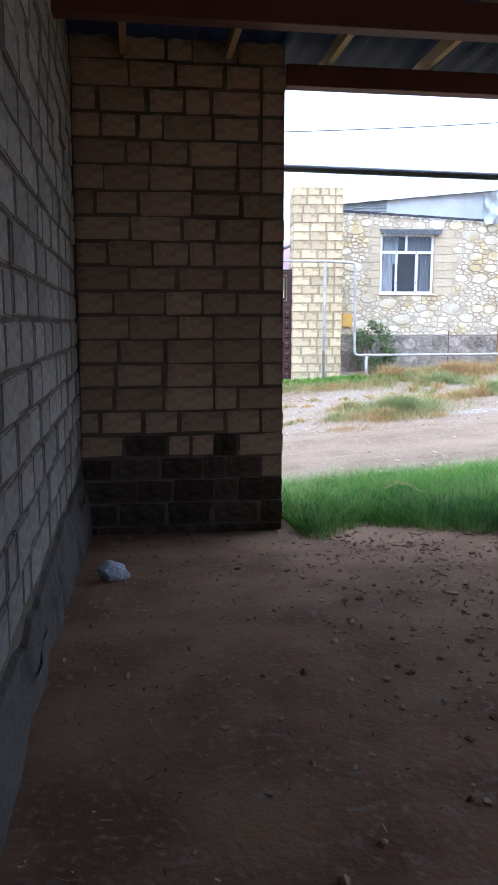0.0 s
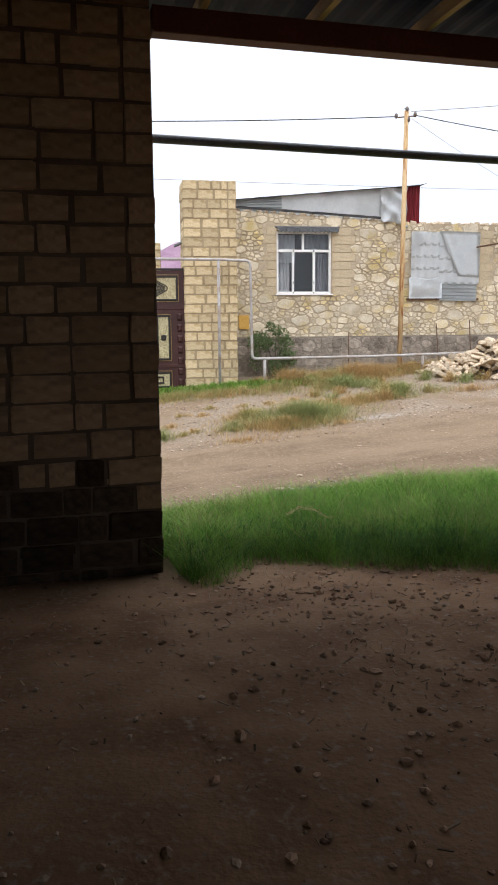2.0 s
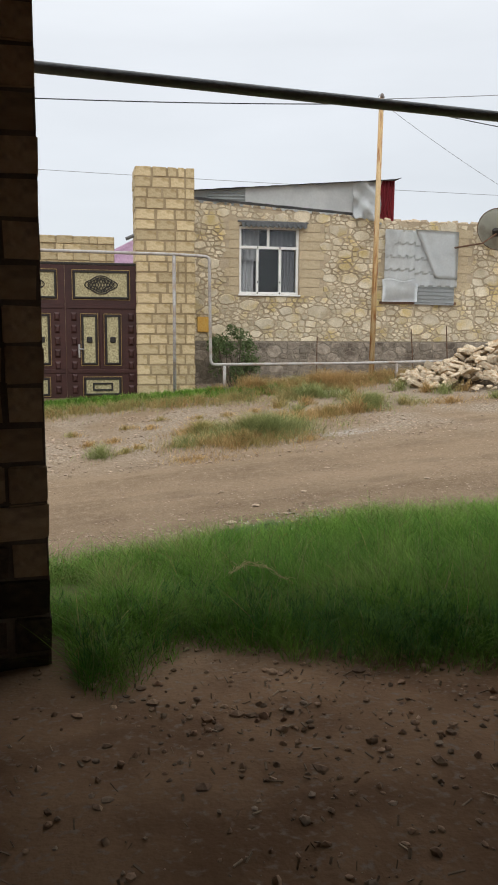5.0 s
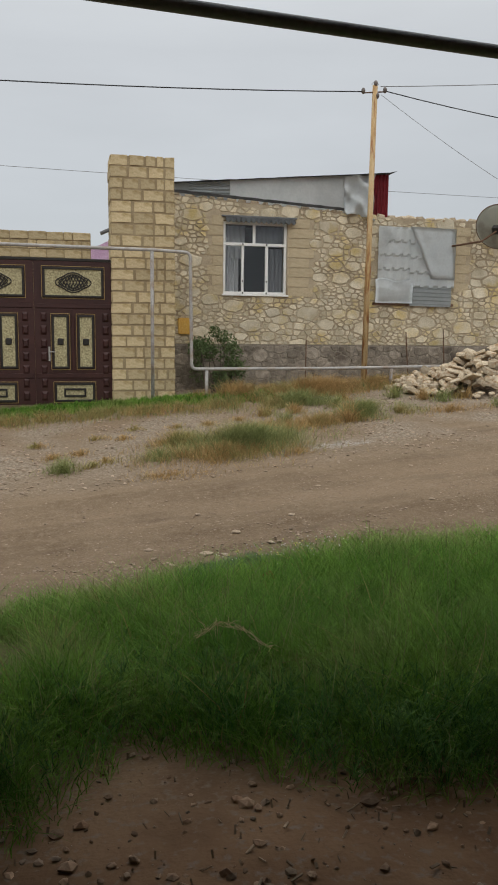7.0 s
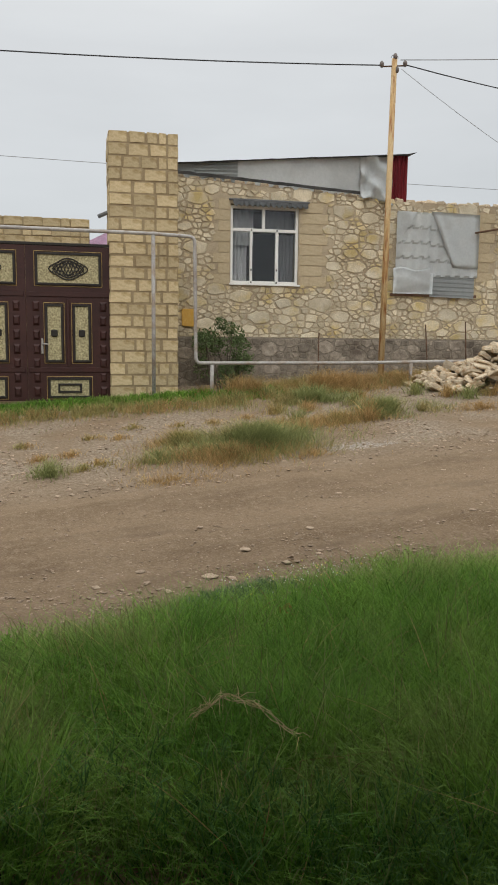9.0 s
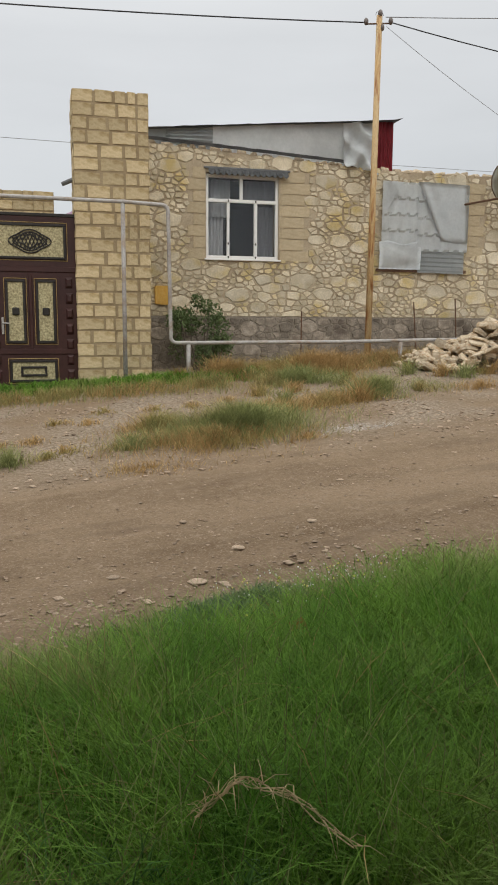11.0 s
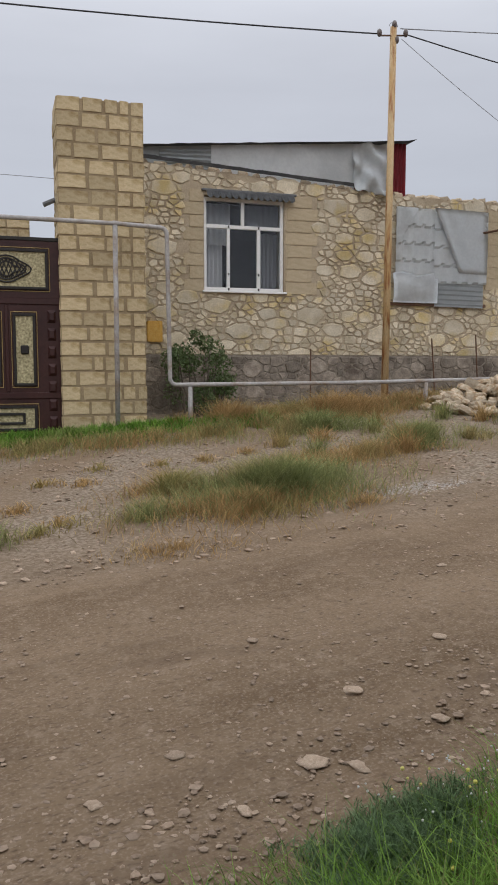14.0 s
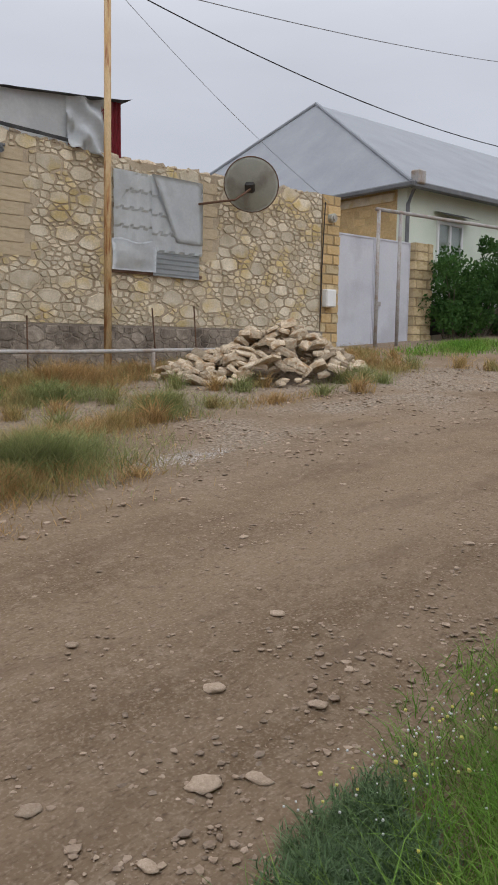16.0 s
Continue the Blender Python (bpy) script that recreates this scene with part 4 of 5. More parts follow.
# hip-roofed house behind
EU, EV, EZ, HW = 14.48, 2.3, 4.77, 13.5
house2 = thing("hip_roof_house", HOUSE, "house with pale grey hip roof and light green walls", "house")
part("side_wall", box(EU - 0.02 + 0.15, EU + 0.45, EV + 0.35, EV + HW - 0.3, 0.0, EZ - 0.02), M_ORANGE_BLOCK, house2, "ochre block side wall")
part("front_wall", box(EU + 0.12, EU + 24, EV + 0.2, EV + 0.5, 0.0, EZ - 0.02), M_PALE, house2, "pale green rendered front")
bm = bmesh.new()
au, av, az = 17.88, EV + HW / 2, 8.74
vs = {k: bm.verts.new(p) for k, p in dict(a=(EU - 0.15, EV - 0.15, EZ), b=(EU + 24.5, EV - 0.15, EZ), c=(EU + 24.5, EV + HW, EZ), d=(EU - 0.15, EV + HW, EZ), r=(au, av, az), s=(EU + 21, av, az)).items()}
bm.faces.new((vs["a"], vs["b"], vs["s"], vs["r"]))
bm.faces.new((vs["d"], vs["a"], vs["r"]))
bm.faces.new((vs["c"], vs["d"], vs["r"], vs["s"]))
bm.faces.new((vs["b"], vs["c"], vs["s"]))
bmesh.ops.recalc_face_normals(bm, faces=bm.faces[:])
thicken(bm, 0.06)
roof2 = part("roof", bm, M_ROOF2, house2, "pale grey sheet-metal hip roof")
part("hip_cap", tube([(EU - 0.15, EV - 0.15, EZ + 0.03), (au, av, az + 0.03)], 0.055, 8), M_ROOF2, roof2)
part("hip_cap", tube([(EU - 0.15, EV + HW, EZ + 0.03), (au, av, az + 0.03)], 0.055, 8), M_ROOF2, roof2)
part("gutter", box(EU - 0.2, EU + 24.5, EV - 0.30, EV - 0.12, EZ - 0.14, EZ + 0.02, 0.03), M_PIPE_DARK, house2, "dark metal gutter")
part("side_gutter", box(EU - 0.28, EU - 0.14, EV - 0.28, EV + HW, EZ - 0.12, EZ + 0.02, 0.03), M_PIPE_DARK, house2, "dark metal gutter")
part("hopper", box(EU - 0.16, EU + 0.14, EV - 0.36, EV - 0.1, EZ - 0.05, EZ + 0.28, 0.03), M_PIPE, house2, "galvanised rain hopper")
part("downpipe", tube([(EU + 0.02, EV - 0.1, EZ - 0.1), (EU + 0.08, EV + 0.13, EZ - 0.45), (EU + 0.08, EV + 0.13, 0.6)], 0.05, 10), M_PIPE_DARK, house2, "grey downpipe")
part("upper_course", box(EU + 0.08, EU + 0.128, EV + 0.6, EV + HW - 0.5, EZ - 0.32, EZ - 0.12), M_STONE, house2, "pale stone course under the eave")
w2 = part("window", frame_bm(15.82, 16.92, 2.75, 4.05, 0.07, EV + 0.14, EV + 0.24), M_PVC, house2, "white window")
part("pane", box(15.86, 16.88, EV + 0.193, EV + 0.199, 2.8, 4.0), M_GLASS, w2)
part("mullion", box(16.33, 16.41, EV + 0.143, EV + 0.237, 2.82, 3.98), M_PVC, w2)
part("curtain_backing", box(15.86, 16.88, EV + 0.2045, EV + 0.2085, 2.8, 4.0), M_CURTAIN, w2)
bm = bmesh.new()
v = [bm.verts.new(p) for p in ((15.7, EV + 0.19, 4.30), (17.1, EV + 0.19, 4.30), (17.1, EV - 0.25, 4.14), (15.7, EV - 0.25, 4.14))]
bm.faces.new(v)
thicken(bm, 0.03)
part("awning", bm, M_PIPE_DARK, w2, "small dark awning")

# ---------------- yard wall and roof behind the maroon gate ----------------
yard_wall = solid("yard_wall", box(-9, -0.33, 4.02, 4.4, -0.2, 3.58), M_MORTAR, HOUSE, "pale limestone block wall in the yard behind the gate", "wall")
lilac = thing("lilac_roof_house", HOUSE, "far house with a lilac metal roof behind the gate", "house")
part("wall", box(-1.3, 0.85, 9.2, 13, -0.2, 3.0), M_PALE, lilac)
bm = bmesh.new()
v = [bm.verts.new(p) for p in ((-1.5, 9.0, 3.05), (1.6, 9.0, 3.05), (1.6, 10.5, 4.3), (0.7, 10.5, 4.3))]
bm.faces.new(v)
thicken(bm, 0.05)
part("roof", bm, M_PURPLE, lilac, "lilac sheet roof")
spout = thing("rain_spout", HOUSE, "small dark eave spout sticking out beside the pillar", "spout")
part("spout", tube([(-0.28, 0.5, 3.16), (-0.05, 0.45, 3.26)], 0.035, 8), M_PIPE_DARK, spout)
solid("side_wall_of_yard", box(-3.4, -3.0, 0.1, 4.0, -0.3, 2.9), M_MORTAR, HOUSE, "limestone block wall beside the gate", "wall", kind="structure")
solid("street_wall", box(-30, -3.4, 0.1, 0.5, -0.8, 2.9), M_MORTAR, HOUSE, "limestone block street wall", "wall", kind="structure")

# ---------------- vegetation ----------------
def blades(name, spots, mat, label, category, width=0.006, lean=0.5, seed=1):
    """Many arching grass blades in one mesh. spots: rows of x, y, height and, if need be, height of the foot above the ground."""
    rs = np.random.RandomState(seed)
    a = np.array(spots)
    n = len(a)
    x, y, h = a[:, 0], a[:, 1], a[:, 2]
    z = np.array([ground_z(p, q) for p, q in zip(x, y)]) + (a[:, 3] if a.shape[1] > 3 else -0.01)
    way = rs.rand(n) * 2 * np.pi
    reach = lean * h * (0.15 + rs.rand(n) ** 1.3)
    turn = way + np.pi / 2 + rs.normal(size=n) * 0.7
    bow = rs.normal(size=n) * 0.12 * h
    droop = 0.35 * rs.rand(n) ** 2
    v = np.zeros((n, 7, 3))
    for k, (s, w) in enumerate(((0.0, 0.8), (0.4, 1.0), (0.75, 0.7), (1.0, 0.0))):
        out = reach * s ** 1.7
        cx = x + np.cos(way) * out - np.sin(way) * bow * math.sin(3.1 * s)
        cy = y + np.sin(way) * out + np.cos(way) * bow * math.sin(3.1 * s)
        cz = z + h * (s - droop * s ** 3)
        dx, dy = np.cos(turn) * width * w, np.sin(turn) * width * w
        if k == 3:
            v[:, 6] = np.stack([cx, cy, cz], 1)
        else:
            v[:, 2 * k] = np.stack([cx - dx, cy - dy, cz], 1)
            v[:, 2 * k + 1] = np.stack([cx + dx, cy + dy, cz], 1)
    faces = []
    for b in range(0, 7 * n, 7):
        faces += [(b, b + 1, b + 3, b + 2), (b + 2, b + 3, b + 5, b + 4), (b + 4, b + 5, b + 6)]
    me = bpy.data.meshes.new(name)
    me.from_pydata(v.reshape(-1, 3).tolist(), [], faces)
    me.materials.append(mat)
    return tagged(new(name, me), label, category, kind="stuff")


def sprigs(stems, per, leaf, seed):
    """Rows for blades(): feathery leaflets spread up leaning stems given as x, y, height."""
    r = np.random.RandomState(seed)
    out = []
    for x, y, h in stems:
        wx, wy = r.normal(size=2) * 0.45 * h
        for s in r.rand(per) ** 0.8:
            out.append((x + wx * s + r.normal() * 0.012, y + wy * s + r.normal() * 0.012, leaf * (0.5 + 0.8 * r.rand()), h * s))
        out.append((x, y, h, 0.0))
    return out


def lawn_edge_far(x):
    """Far edge of the near grass, by x."""
    bulge = 0.25 * max(0.0, 1 - ((x - 4.35) / 0.75) ** 2)
    return 9.53 + 0.12 * noise.noise((x * 1.7, 0, 5)) + bulge + 0.06 * min(2.0, max(0.0, x - 3.0)) - 0.24 * max(0.0, min(1.0, (2.9 - x) / 0.7))


def lawn_edge_near(x):
    return 6.52 - 0.30 * max(0, x - 2.1) - 0.40 * max(0, min(1.2, x - 2.6)) + 0.30 * noise.noise((x * 2.3, 2, 5)) + (0.25 if 1.95 < x < 2.45 else 0)


rs = np.random.RandomState(3)
green, weed_stems = [], []
while len(green) < 200000:
    x = 0.6 + 8.4 * rs.rand() ** 1.35
    y = 4.4 + 6.0 * rs.rand()
    if x < 1.42 and y < 7.3:
        continue
    lo, hi = lawn_edge_near(x), lawn_edge_far(x)
    if not lo - 0.12 < y < hi + 0.15:
        continue
    if ((x - 1.5) / 0.28) ** 2 + ((y - 8.1) / 0.38) ** 2 < 1:      # bare patch of earth
        continue
    edge = max(0.0, min(1.0, (y - lo + 0.12) / 0.7, (hi + 0.15 - y) / 0.85))
    tuft = noise.noise((x * 5.5, y * 5.5, 1.0))
    clump = 0.5 + 0.9 * noise.noise((x * 1.6, y * 1.6, 8.0)) + 0.5 * tuft
    if x < 2.4:
        clump -= 0.22 * (2.4 - x) + 0.10
    if rs.rand() > 0.06 + 0.94 * edge or rs.rand() > 0.5 + clump:
        continue
    h = (0.11 + 0.20 * max(0.0, min(1.0, 0.55 + 0.75 * clump))) * (0.35 + 0.65 * edge) * (0.5 + 0.8 * rs.rand() ** 1.5)
    green.append((x + 0.02 * tuft, y, h))
    if y < lo + 0.75 and rs.rand() < 0.035 * (1.0 if x > 2.6 else 0.4):
        weed_stems.append((x, y, 0.14 + 0.16 * rs.rand()))
dry_n = [(x, y, h * 1.25) for x, y, h in green[::17] if x < 3 or rs.rand() < 0.45]
straw_n = [(x, y, h * 1.1) for x, y, h in green[5::46] if rs.rand() < (0.9 if x < 2.5 else 0.35)]
blades("grass", green, M_GRASS, "dense green grass between the shed and track", "grass", 0.0019, 1.6, 1)
blades("dry_stems", dry_n, M_GRASS_OLIVE, "thin olive stems standing among the green grass", "grass", 0.0022, 0.6, 2)
blades("straw", straw_n, M_GRASS_DRY, "pale dry straws lying in the green grass", "grass", 0.0020, 1.8, 12)
blades("dark_weeds", sprigs(weed_stems, 26, 0.05, 14), M_WEED_DARK, "dark bushy weeds along the shed's edge", "weeds", 0.0024, 1.6, 13)


def patch(cx, cy, rx, ry, n, h, seed, power=1.0):
    r = np.random.RandomState(seed)
    out = []
    while len(out) < n:
        a, d = r.rand() * 2 * np.pi, abs(r.normal()) * 0.55
        x, y = cx + rx * d * np.cos(a), cy + ry * d * np.sin(a)
        k = 0.45 + 1.1 * noise.noise((x * 2.3, y * 2.3, 4.0))
        if r.rand() > k + 0.2 * (1 - d):
            continue
        out.append((x, y, h * (0.45 + 0.7 * r.rand()) * max(0.25, 1.1 - 0.5 * d)))
    return out


verge_green, verge_dry, verge_olive, far_dry, far_olive = [], [], [], [], []
for i in range(26):                                   # green strip at the foot of gate and pillar
    u = -3.0 + 5.6 * i / 25
    p = HOUSE @ Vector((u, -0.55, 0))
    verge_green += patch(p.x, p.y, 0.40, 0.6, 650, 0.19, 30 + i)
for i in range(30):                                   # dry strip before it and along the house
    u = -3.0 + 9.5 * i / 29
    p = HOUSE @ Vector((u, -1.25 if u < 2.2 else -0.3, 0))
    verge_dry += patch(p.x, p.y, 0.5, 0.7, 330 if u < 2.2 else 480, 0.20 if u < 2 else 0.30, 80 + i)
    verge_olive += patch(p.x, p.y, 0.5, 0.9, 160, 0.24, 120 + i)
verge_olive += patch(4.75, 13.8, 1.15, 0.7, 6500, 0.36, 7) + patch(2.35, 13.45, 0.32, 0.25, 420, 0.22, 8) + patch(3.55, 13.55, 0.30, 0.28, 380, 0.20, 9)
verge_olive += patch(7.2, 15.2, 1.1, 0.6, 3000, 0.26, 10) + patch(6.6, 16.6, 1.2, 0.5, 2600, 0.28, 27) + patch(10.9, 15.3, 0.8, 0.4, 900, 0.28, 11)
verge_dry += patch(4.4, 13.5, 1.4, 0.8, 3600, 0.20, 12) + patch(4.0, 14.3, 0.6, 0.4, 1500, 0.24, 24) + patch(7.4, 17.6, 1.3, 0.5, 3800, 0.42, 25) + patch(5.9, 17.9, 0.8, 0.4, 1800, 0.40, 26) + patch(3.6, 12.7, 0.6, 0.3, 500, 0.09, 13) + patch(6.3, 14.8, 1.0, 0.5, 1400, 0.22, 14) + patch(5.4, 14.6, 0.7, 0.5, 900, 0.25, 17)
verge_dry += patch(12.2, 15.6, 0.7, 0.4, 700, 0.25, 15) + patch(8.6, 14.8, 1.0, 0.4, 500, 0.16, 16) + patch(13.4, 17.2, 0.8, 0.6, 900, 0.28, 18)
verge_green += patch(16.5, 16.8, 2.8, 1.0, 3500, 0.22, 19)
blades("verge_grass", verge_green, M_GRASS, "bright green grass along the foot of gate and pillar", "grass", 0.006, 0.7, 3)
blades("dry_grass", verge_dry, M_GRASS_DRY, "straw-coloured dry grass along the verge", "grass", 0.0026, 1.3, 4)
blades("olive_grass", verge_olive, M_GRASS_OLIVE, "dull olive grass tufts on the gravel verge", "grass", 0.0026, 1.3, 5)

# low blue-green weeds and small yellow flowers on the track's edge
for i in range(60):
    tu, tv = rs.uniform(1.3, 10), rs.uniform(-3.6, 0.6)
    p = HOUSE @ Vector((tu, tv, 0))
    tuft = patch(p.x, p.y, 0.22, 0.2, 170, rs.uniform(0.14, 0.34), 200 + i)
    if i % 5 < 3:
        far_dry += tuft
    else:
        far_olive += tuft
for i in range(22):
    far_dry += patch(rs.uniform(0.5, 5.5), rs.uniform(12.9, 16), 0.25, 0.2, 130, 0.10, 300 + i)
blades("dry_grass", far_dry, M_GRASS_DRY, "scattered straw-coloured tufts on the verge", "grass", 0.004, 1.3, 7)
blades("olive_grass", far_olive, M_GRASS_OLIVE, "scattered dull green tufts on the verge", "grass", 0.004, 1.3, 8)
weed = sprigs(patch(3.15, 9.50, 0.46, 0.20, 480, 0.095, 21) + patch(2.85, 9.40, 0.28, 0.18, 200, 0.085, 22) + patch(3.45, 9.62, 0.32, 0.16, 160, 0.095, 23), 24, 0.036, 61)
blades("low_weeds", weed, M_WEED, "low blue-green feathery weeds at the track's edge", "weeds", 0.0020, 1.5, 6)
for f_mat, f_n, f_size, f_label in ((M_FLOWER, 26, 0.0065, "tiny yellow flowers in the grass"), (M_PVC, 110, 0.0038, "tiny white flower heads in the grass")):
    bm = bmesh.new()
    for i in range(f_n):
        x, y = RNG.gauss(3.78, 0.28), RNG.gauss(9.60, 0.12)
        vs = bmesh.ops.create_icosphere(bm, subdivisions=1, radius=f_size * RNG.uniform(0.7, 1.3))["verts"]
        bmesh.ops.translate(bm, vec=(x, y, ground_z(x, y) + 0.09 + 0.09 * RNG.random()), verts=vs)
    solid("flowers", bm, f_mat, Matrix(), f_label, "flowers", kind="stuff")
# tangle of dry stalk lying on the grass, and a dead leaf
stalk = thing("dry_stalk", Matrix(), "pale dry twisted stalk lying on the grass", "stalk")
r_st = random.Random(31)
s_top = ground_z(2.65, 7.55) + 0.24


def stalk_at(q):
    """Arched line of the fallen stalk, q from 0 to 1."""
    return Vector((2.47 + 0.30 * q, 7.47 + 0.10 * math.sin(2.4 * q) - 0.30 * q * q, s_top + 0.05 * math.sin(3 * q)))


for k in range(3):
    part("stem", tube([stalk_at(i / 14) + 0.010 * Vector((math.sin(i * 1.1 + 2 * k), math.cos(i * 0.9 + k), math.sin(i * 1.3 + k))) for i in range(15)], 0.0018, 5), M_STRAW, stalk)
for k in range(44):
    p = stalk_at(r_st.random())
    d = Vector((r_st.gauss(0, 1), r_st.gauss(0, 1), r_st.gauss(0.1, 0.6))).normalized() * r_st.uniform(0.03, 0.10)
    part("twig", tube([p, p + d * 0.5 + Vector((0, 0, 0.012)), p + d], 0.0018, 4, r1=0.0006), M_STRAW, stalk)
bm = bmesh.new()
bmesh.ops.create_grid(bm, x_segments=5, y_segments=5, size=0.045)
for vv in bm.verts:
    vv.co.z = 0.03 * math.sin(vv.co.x * 60) + 0.02 * vv.co.y * 10 * vv.co.y
    vv.co.x *= 1 - abs(vv.co.y) * 9
thicken(bm, 0.002)
solid("dead_leaf", bm, M_DEADLEAF, pose(3.40, 9.0, ground_z(3.4, 9.0) + 0.13, 50, 10, 30), "curled red-brown dead leaf caught in the grass", "leaf")


def leaf_cloud(clumps, n, size, seed):
    """Leaf quads, folded along the midrib, scattered in and over ellipsoid clumps."""
    r = np.random.RandomState(seed)
    verts, faces = [], []
    for i in range(n):
        cx, cy, cz, rx, ry, rz = clumps[r.randint(len(clumps))]
        d = r.normal(size=3)
        d /= np.linalg.norm(d)
        q = 0.55 + 0.5 * r.rand()
        c = np.array((cx + d[0] * rx * q, cy + d[1] * ry * q, cz + d[2] * rz * q))
        a = r.normal(size=3)
        a[2] -= 0.5
        a /= np.linalg.norm(a)
        b = np.cross(a, r.normal(size=3))
        b /= np.linalg.norm(b)
        up = np.cross(a, b)
        s = size * (0.6 + 0.7 * r.rand())
        k = len(verts)
        verts += [tuple(c - a * s), tuple(c + b * s * 0.5 + up * s * 0.15), tuple(c + a * s), tuple(c - b * s * 0.5 + up * s * 0.15)]
        faces += [(k, k + 1, k + 2), (k, k + 2, k + 3)]
    me = bpy.data.meshes.new("leaves")
    me.from_pydata(verts, [], faces)
    return me


def shrub(name, m, clumps, n, size, mat, label, category, seed, stems):
    t = thing(name, m, label, category)
    bm = bmesh.new()
    r = random.Random(seed)
    for cx, cy, cz, rx, ry, rz in clumps[:stems]:
        bx, by = cx * 0.35 + r.uniform(-0.1, 0.1), cy * 0.6
        tube([(bx, by, -0.1), ((bx + cx) / 2 + r.uniform(-0.08, 0.08), (by + cy) / 2, cz * 0.55), (cx, cy, cz + rz * 0.5)], 0.018, 6, bm, r1=0.005)
    part("stems", bm, M_BARK, t, "thin brown stems")
    me = leaf_cloud(clumps, n, size, seed)
    me.materials.append(mat)
    c = new("crown", me)
    c.parent = t
    return t


r = random.Random(5)
sg = house_ground(1.95, 0.75)
shrub("bush", HOUSE @ pose(1.95, 0.75, sg), [(r.uniform(-0.45, 0.5), r.uniform(-0.2, 0.2), 0.15 + 0.85 * r.random() ** 1.1, r.uniform(0.12, 0.24), 0.18, r.uniform(0.12, 0.22)) for _ in range(26)] + [(0.15, 0, 1.12, 0.14, 0.1, 0.14), (-0.3, 0, 0.95, 0.12, 0.1, 0.1), (0.3, 0, 1.02, 0.16, 0.1, 0.16), (0.0, 0, 1.2, 0.12, 0.1, 0.14)], 4800, 0.028, M_LEAF, "dusty grey-green bush growing against the stone base", "bush", 5, 16)
hz = house_ground(15.5, 1.4)
hclumps = [(r.uniform(-0.9, 5.5), r.uniform(-0.5, 0.45), 0.25 + 1.75 * r.random(), r.uniform(0.25, 0.5), 0.35, r.uniform(0.22, 0.42)) for _ in range(110)]
hclumps += [(1.0 + r.uniform(0, 3), 0, 2.15 + 0.4 * r.random(), 0.22, 0.2, 0.25) for _ in range(12)]
shrub("hedge", HOUSE @ pose(14.95, 1.25, hz), hclumps, 26000, 0.055, M_HEDGE, "tall dense green leafy hedge in front of the pale house", "hedge", 9, 40)
fence2 = solid("hedge_wall", box(14.3, 34, WV + 0.9, WV + 0.93, 0.2, 1.9), M_GATE_DARK, HOUSE, "dark low fence behind the hedge", "fence", kind="structure")

# ---------------- stones on the ground ----------------
def scatter_stones(name, n, region, size, mat, label, seed, flat=0.6, dens=None):
    r = np.random.RandomState(seed)
    ico = bmesh.new()
    bmesh.ops.create_icosphere(ico, subdivisions=1, radius=0.5)
    base = np.array([v.co[:] for v in ico.verts])
    tri = [tuple(v.index for v in f.verts) for f in ico.faces]
    ico.free()
    verts, faces = [], []
    k = 0
    while k < n:
        x, y = region[0] + (region[1] - region[0]) * r.rand(), region[2] + (region[3] - region[2]) * r.rand()
        if dens and r.rand() > dens(x, y):
            continue
        s = size[0] + (size[1] - size[0]) * r.rand() ** 4
        p = base * (0.6 + 0.7 * r.rand(len(base), 1)) * (s, s * (0.6 + 0.5 * r.rand()), s * flat)
        a = r.rand() * 6.28
        c, q = np.cos(a), np.sin(a)
        p = np.stack([p[:, 0] * c - p[:, 1] * q + x, p[:, 0] * q + p[:, 1] * c + y, p[:, 2] + ground_z(x, y) + s * flat * 0.14], 1)
        verts += p.tolist()
        faces += [tuple(i + k * 12 for i in f) for f in tri]
        k += 1
    me = bpy.data.meshes.new(name)
    me.from_pydata(verts, [], faces)
    me.materials.append(mat)
    return tagged(new(name, me), label, "gravel", kind="stuff")


scatter_stones("gravel", 12000, (0.5, 9.5, 9.6, 13.2), (0.004, 0.034), M_PEBBLE, "loose pebbles strewn over the earth track", 41, 0.33, dens=lambda x, y: 0.12 + 0.9 * max(0, noise.noise((x * 0.9, y * 1.6, 2))) + (0.5 if y < 10.6 else 0))
scatter_stones("gravel", 9000, (0.5, 13.5, 12.4, 17.0), (0.012, 0.075), M_PEBBLE, "pale gravel on the verge before the houses", 42, 0.38, dens=lambda x, y: 0.2 + 0.9 * max(0, noise.noise((x * 0.8, y * 0.8, 6))))
scatter_stones("shed_pebbles", 2600, (-0.3, 5.0, 1.2, 7.0), (0.006, 0.045), M_PEBBLE, "small stones trodden into the shed floor", 43, dens=lambda x, y: 0.15 + 0.6 * min(1, max(0, (x - 0.9) / 1.5)) + 0.4 * max(0, noise.noise((x, y, 9))))


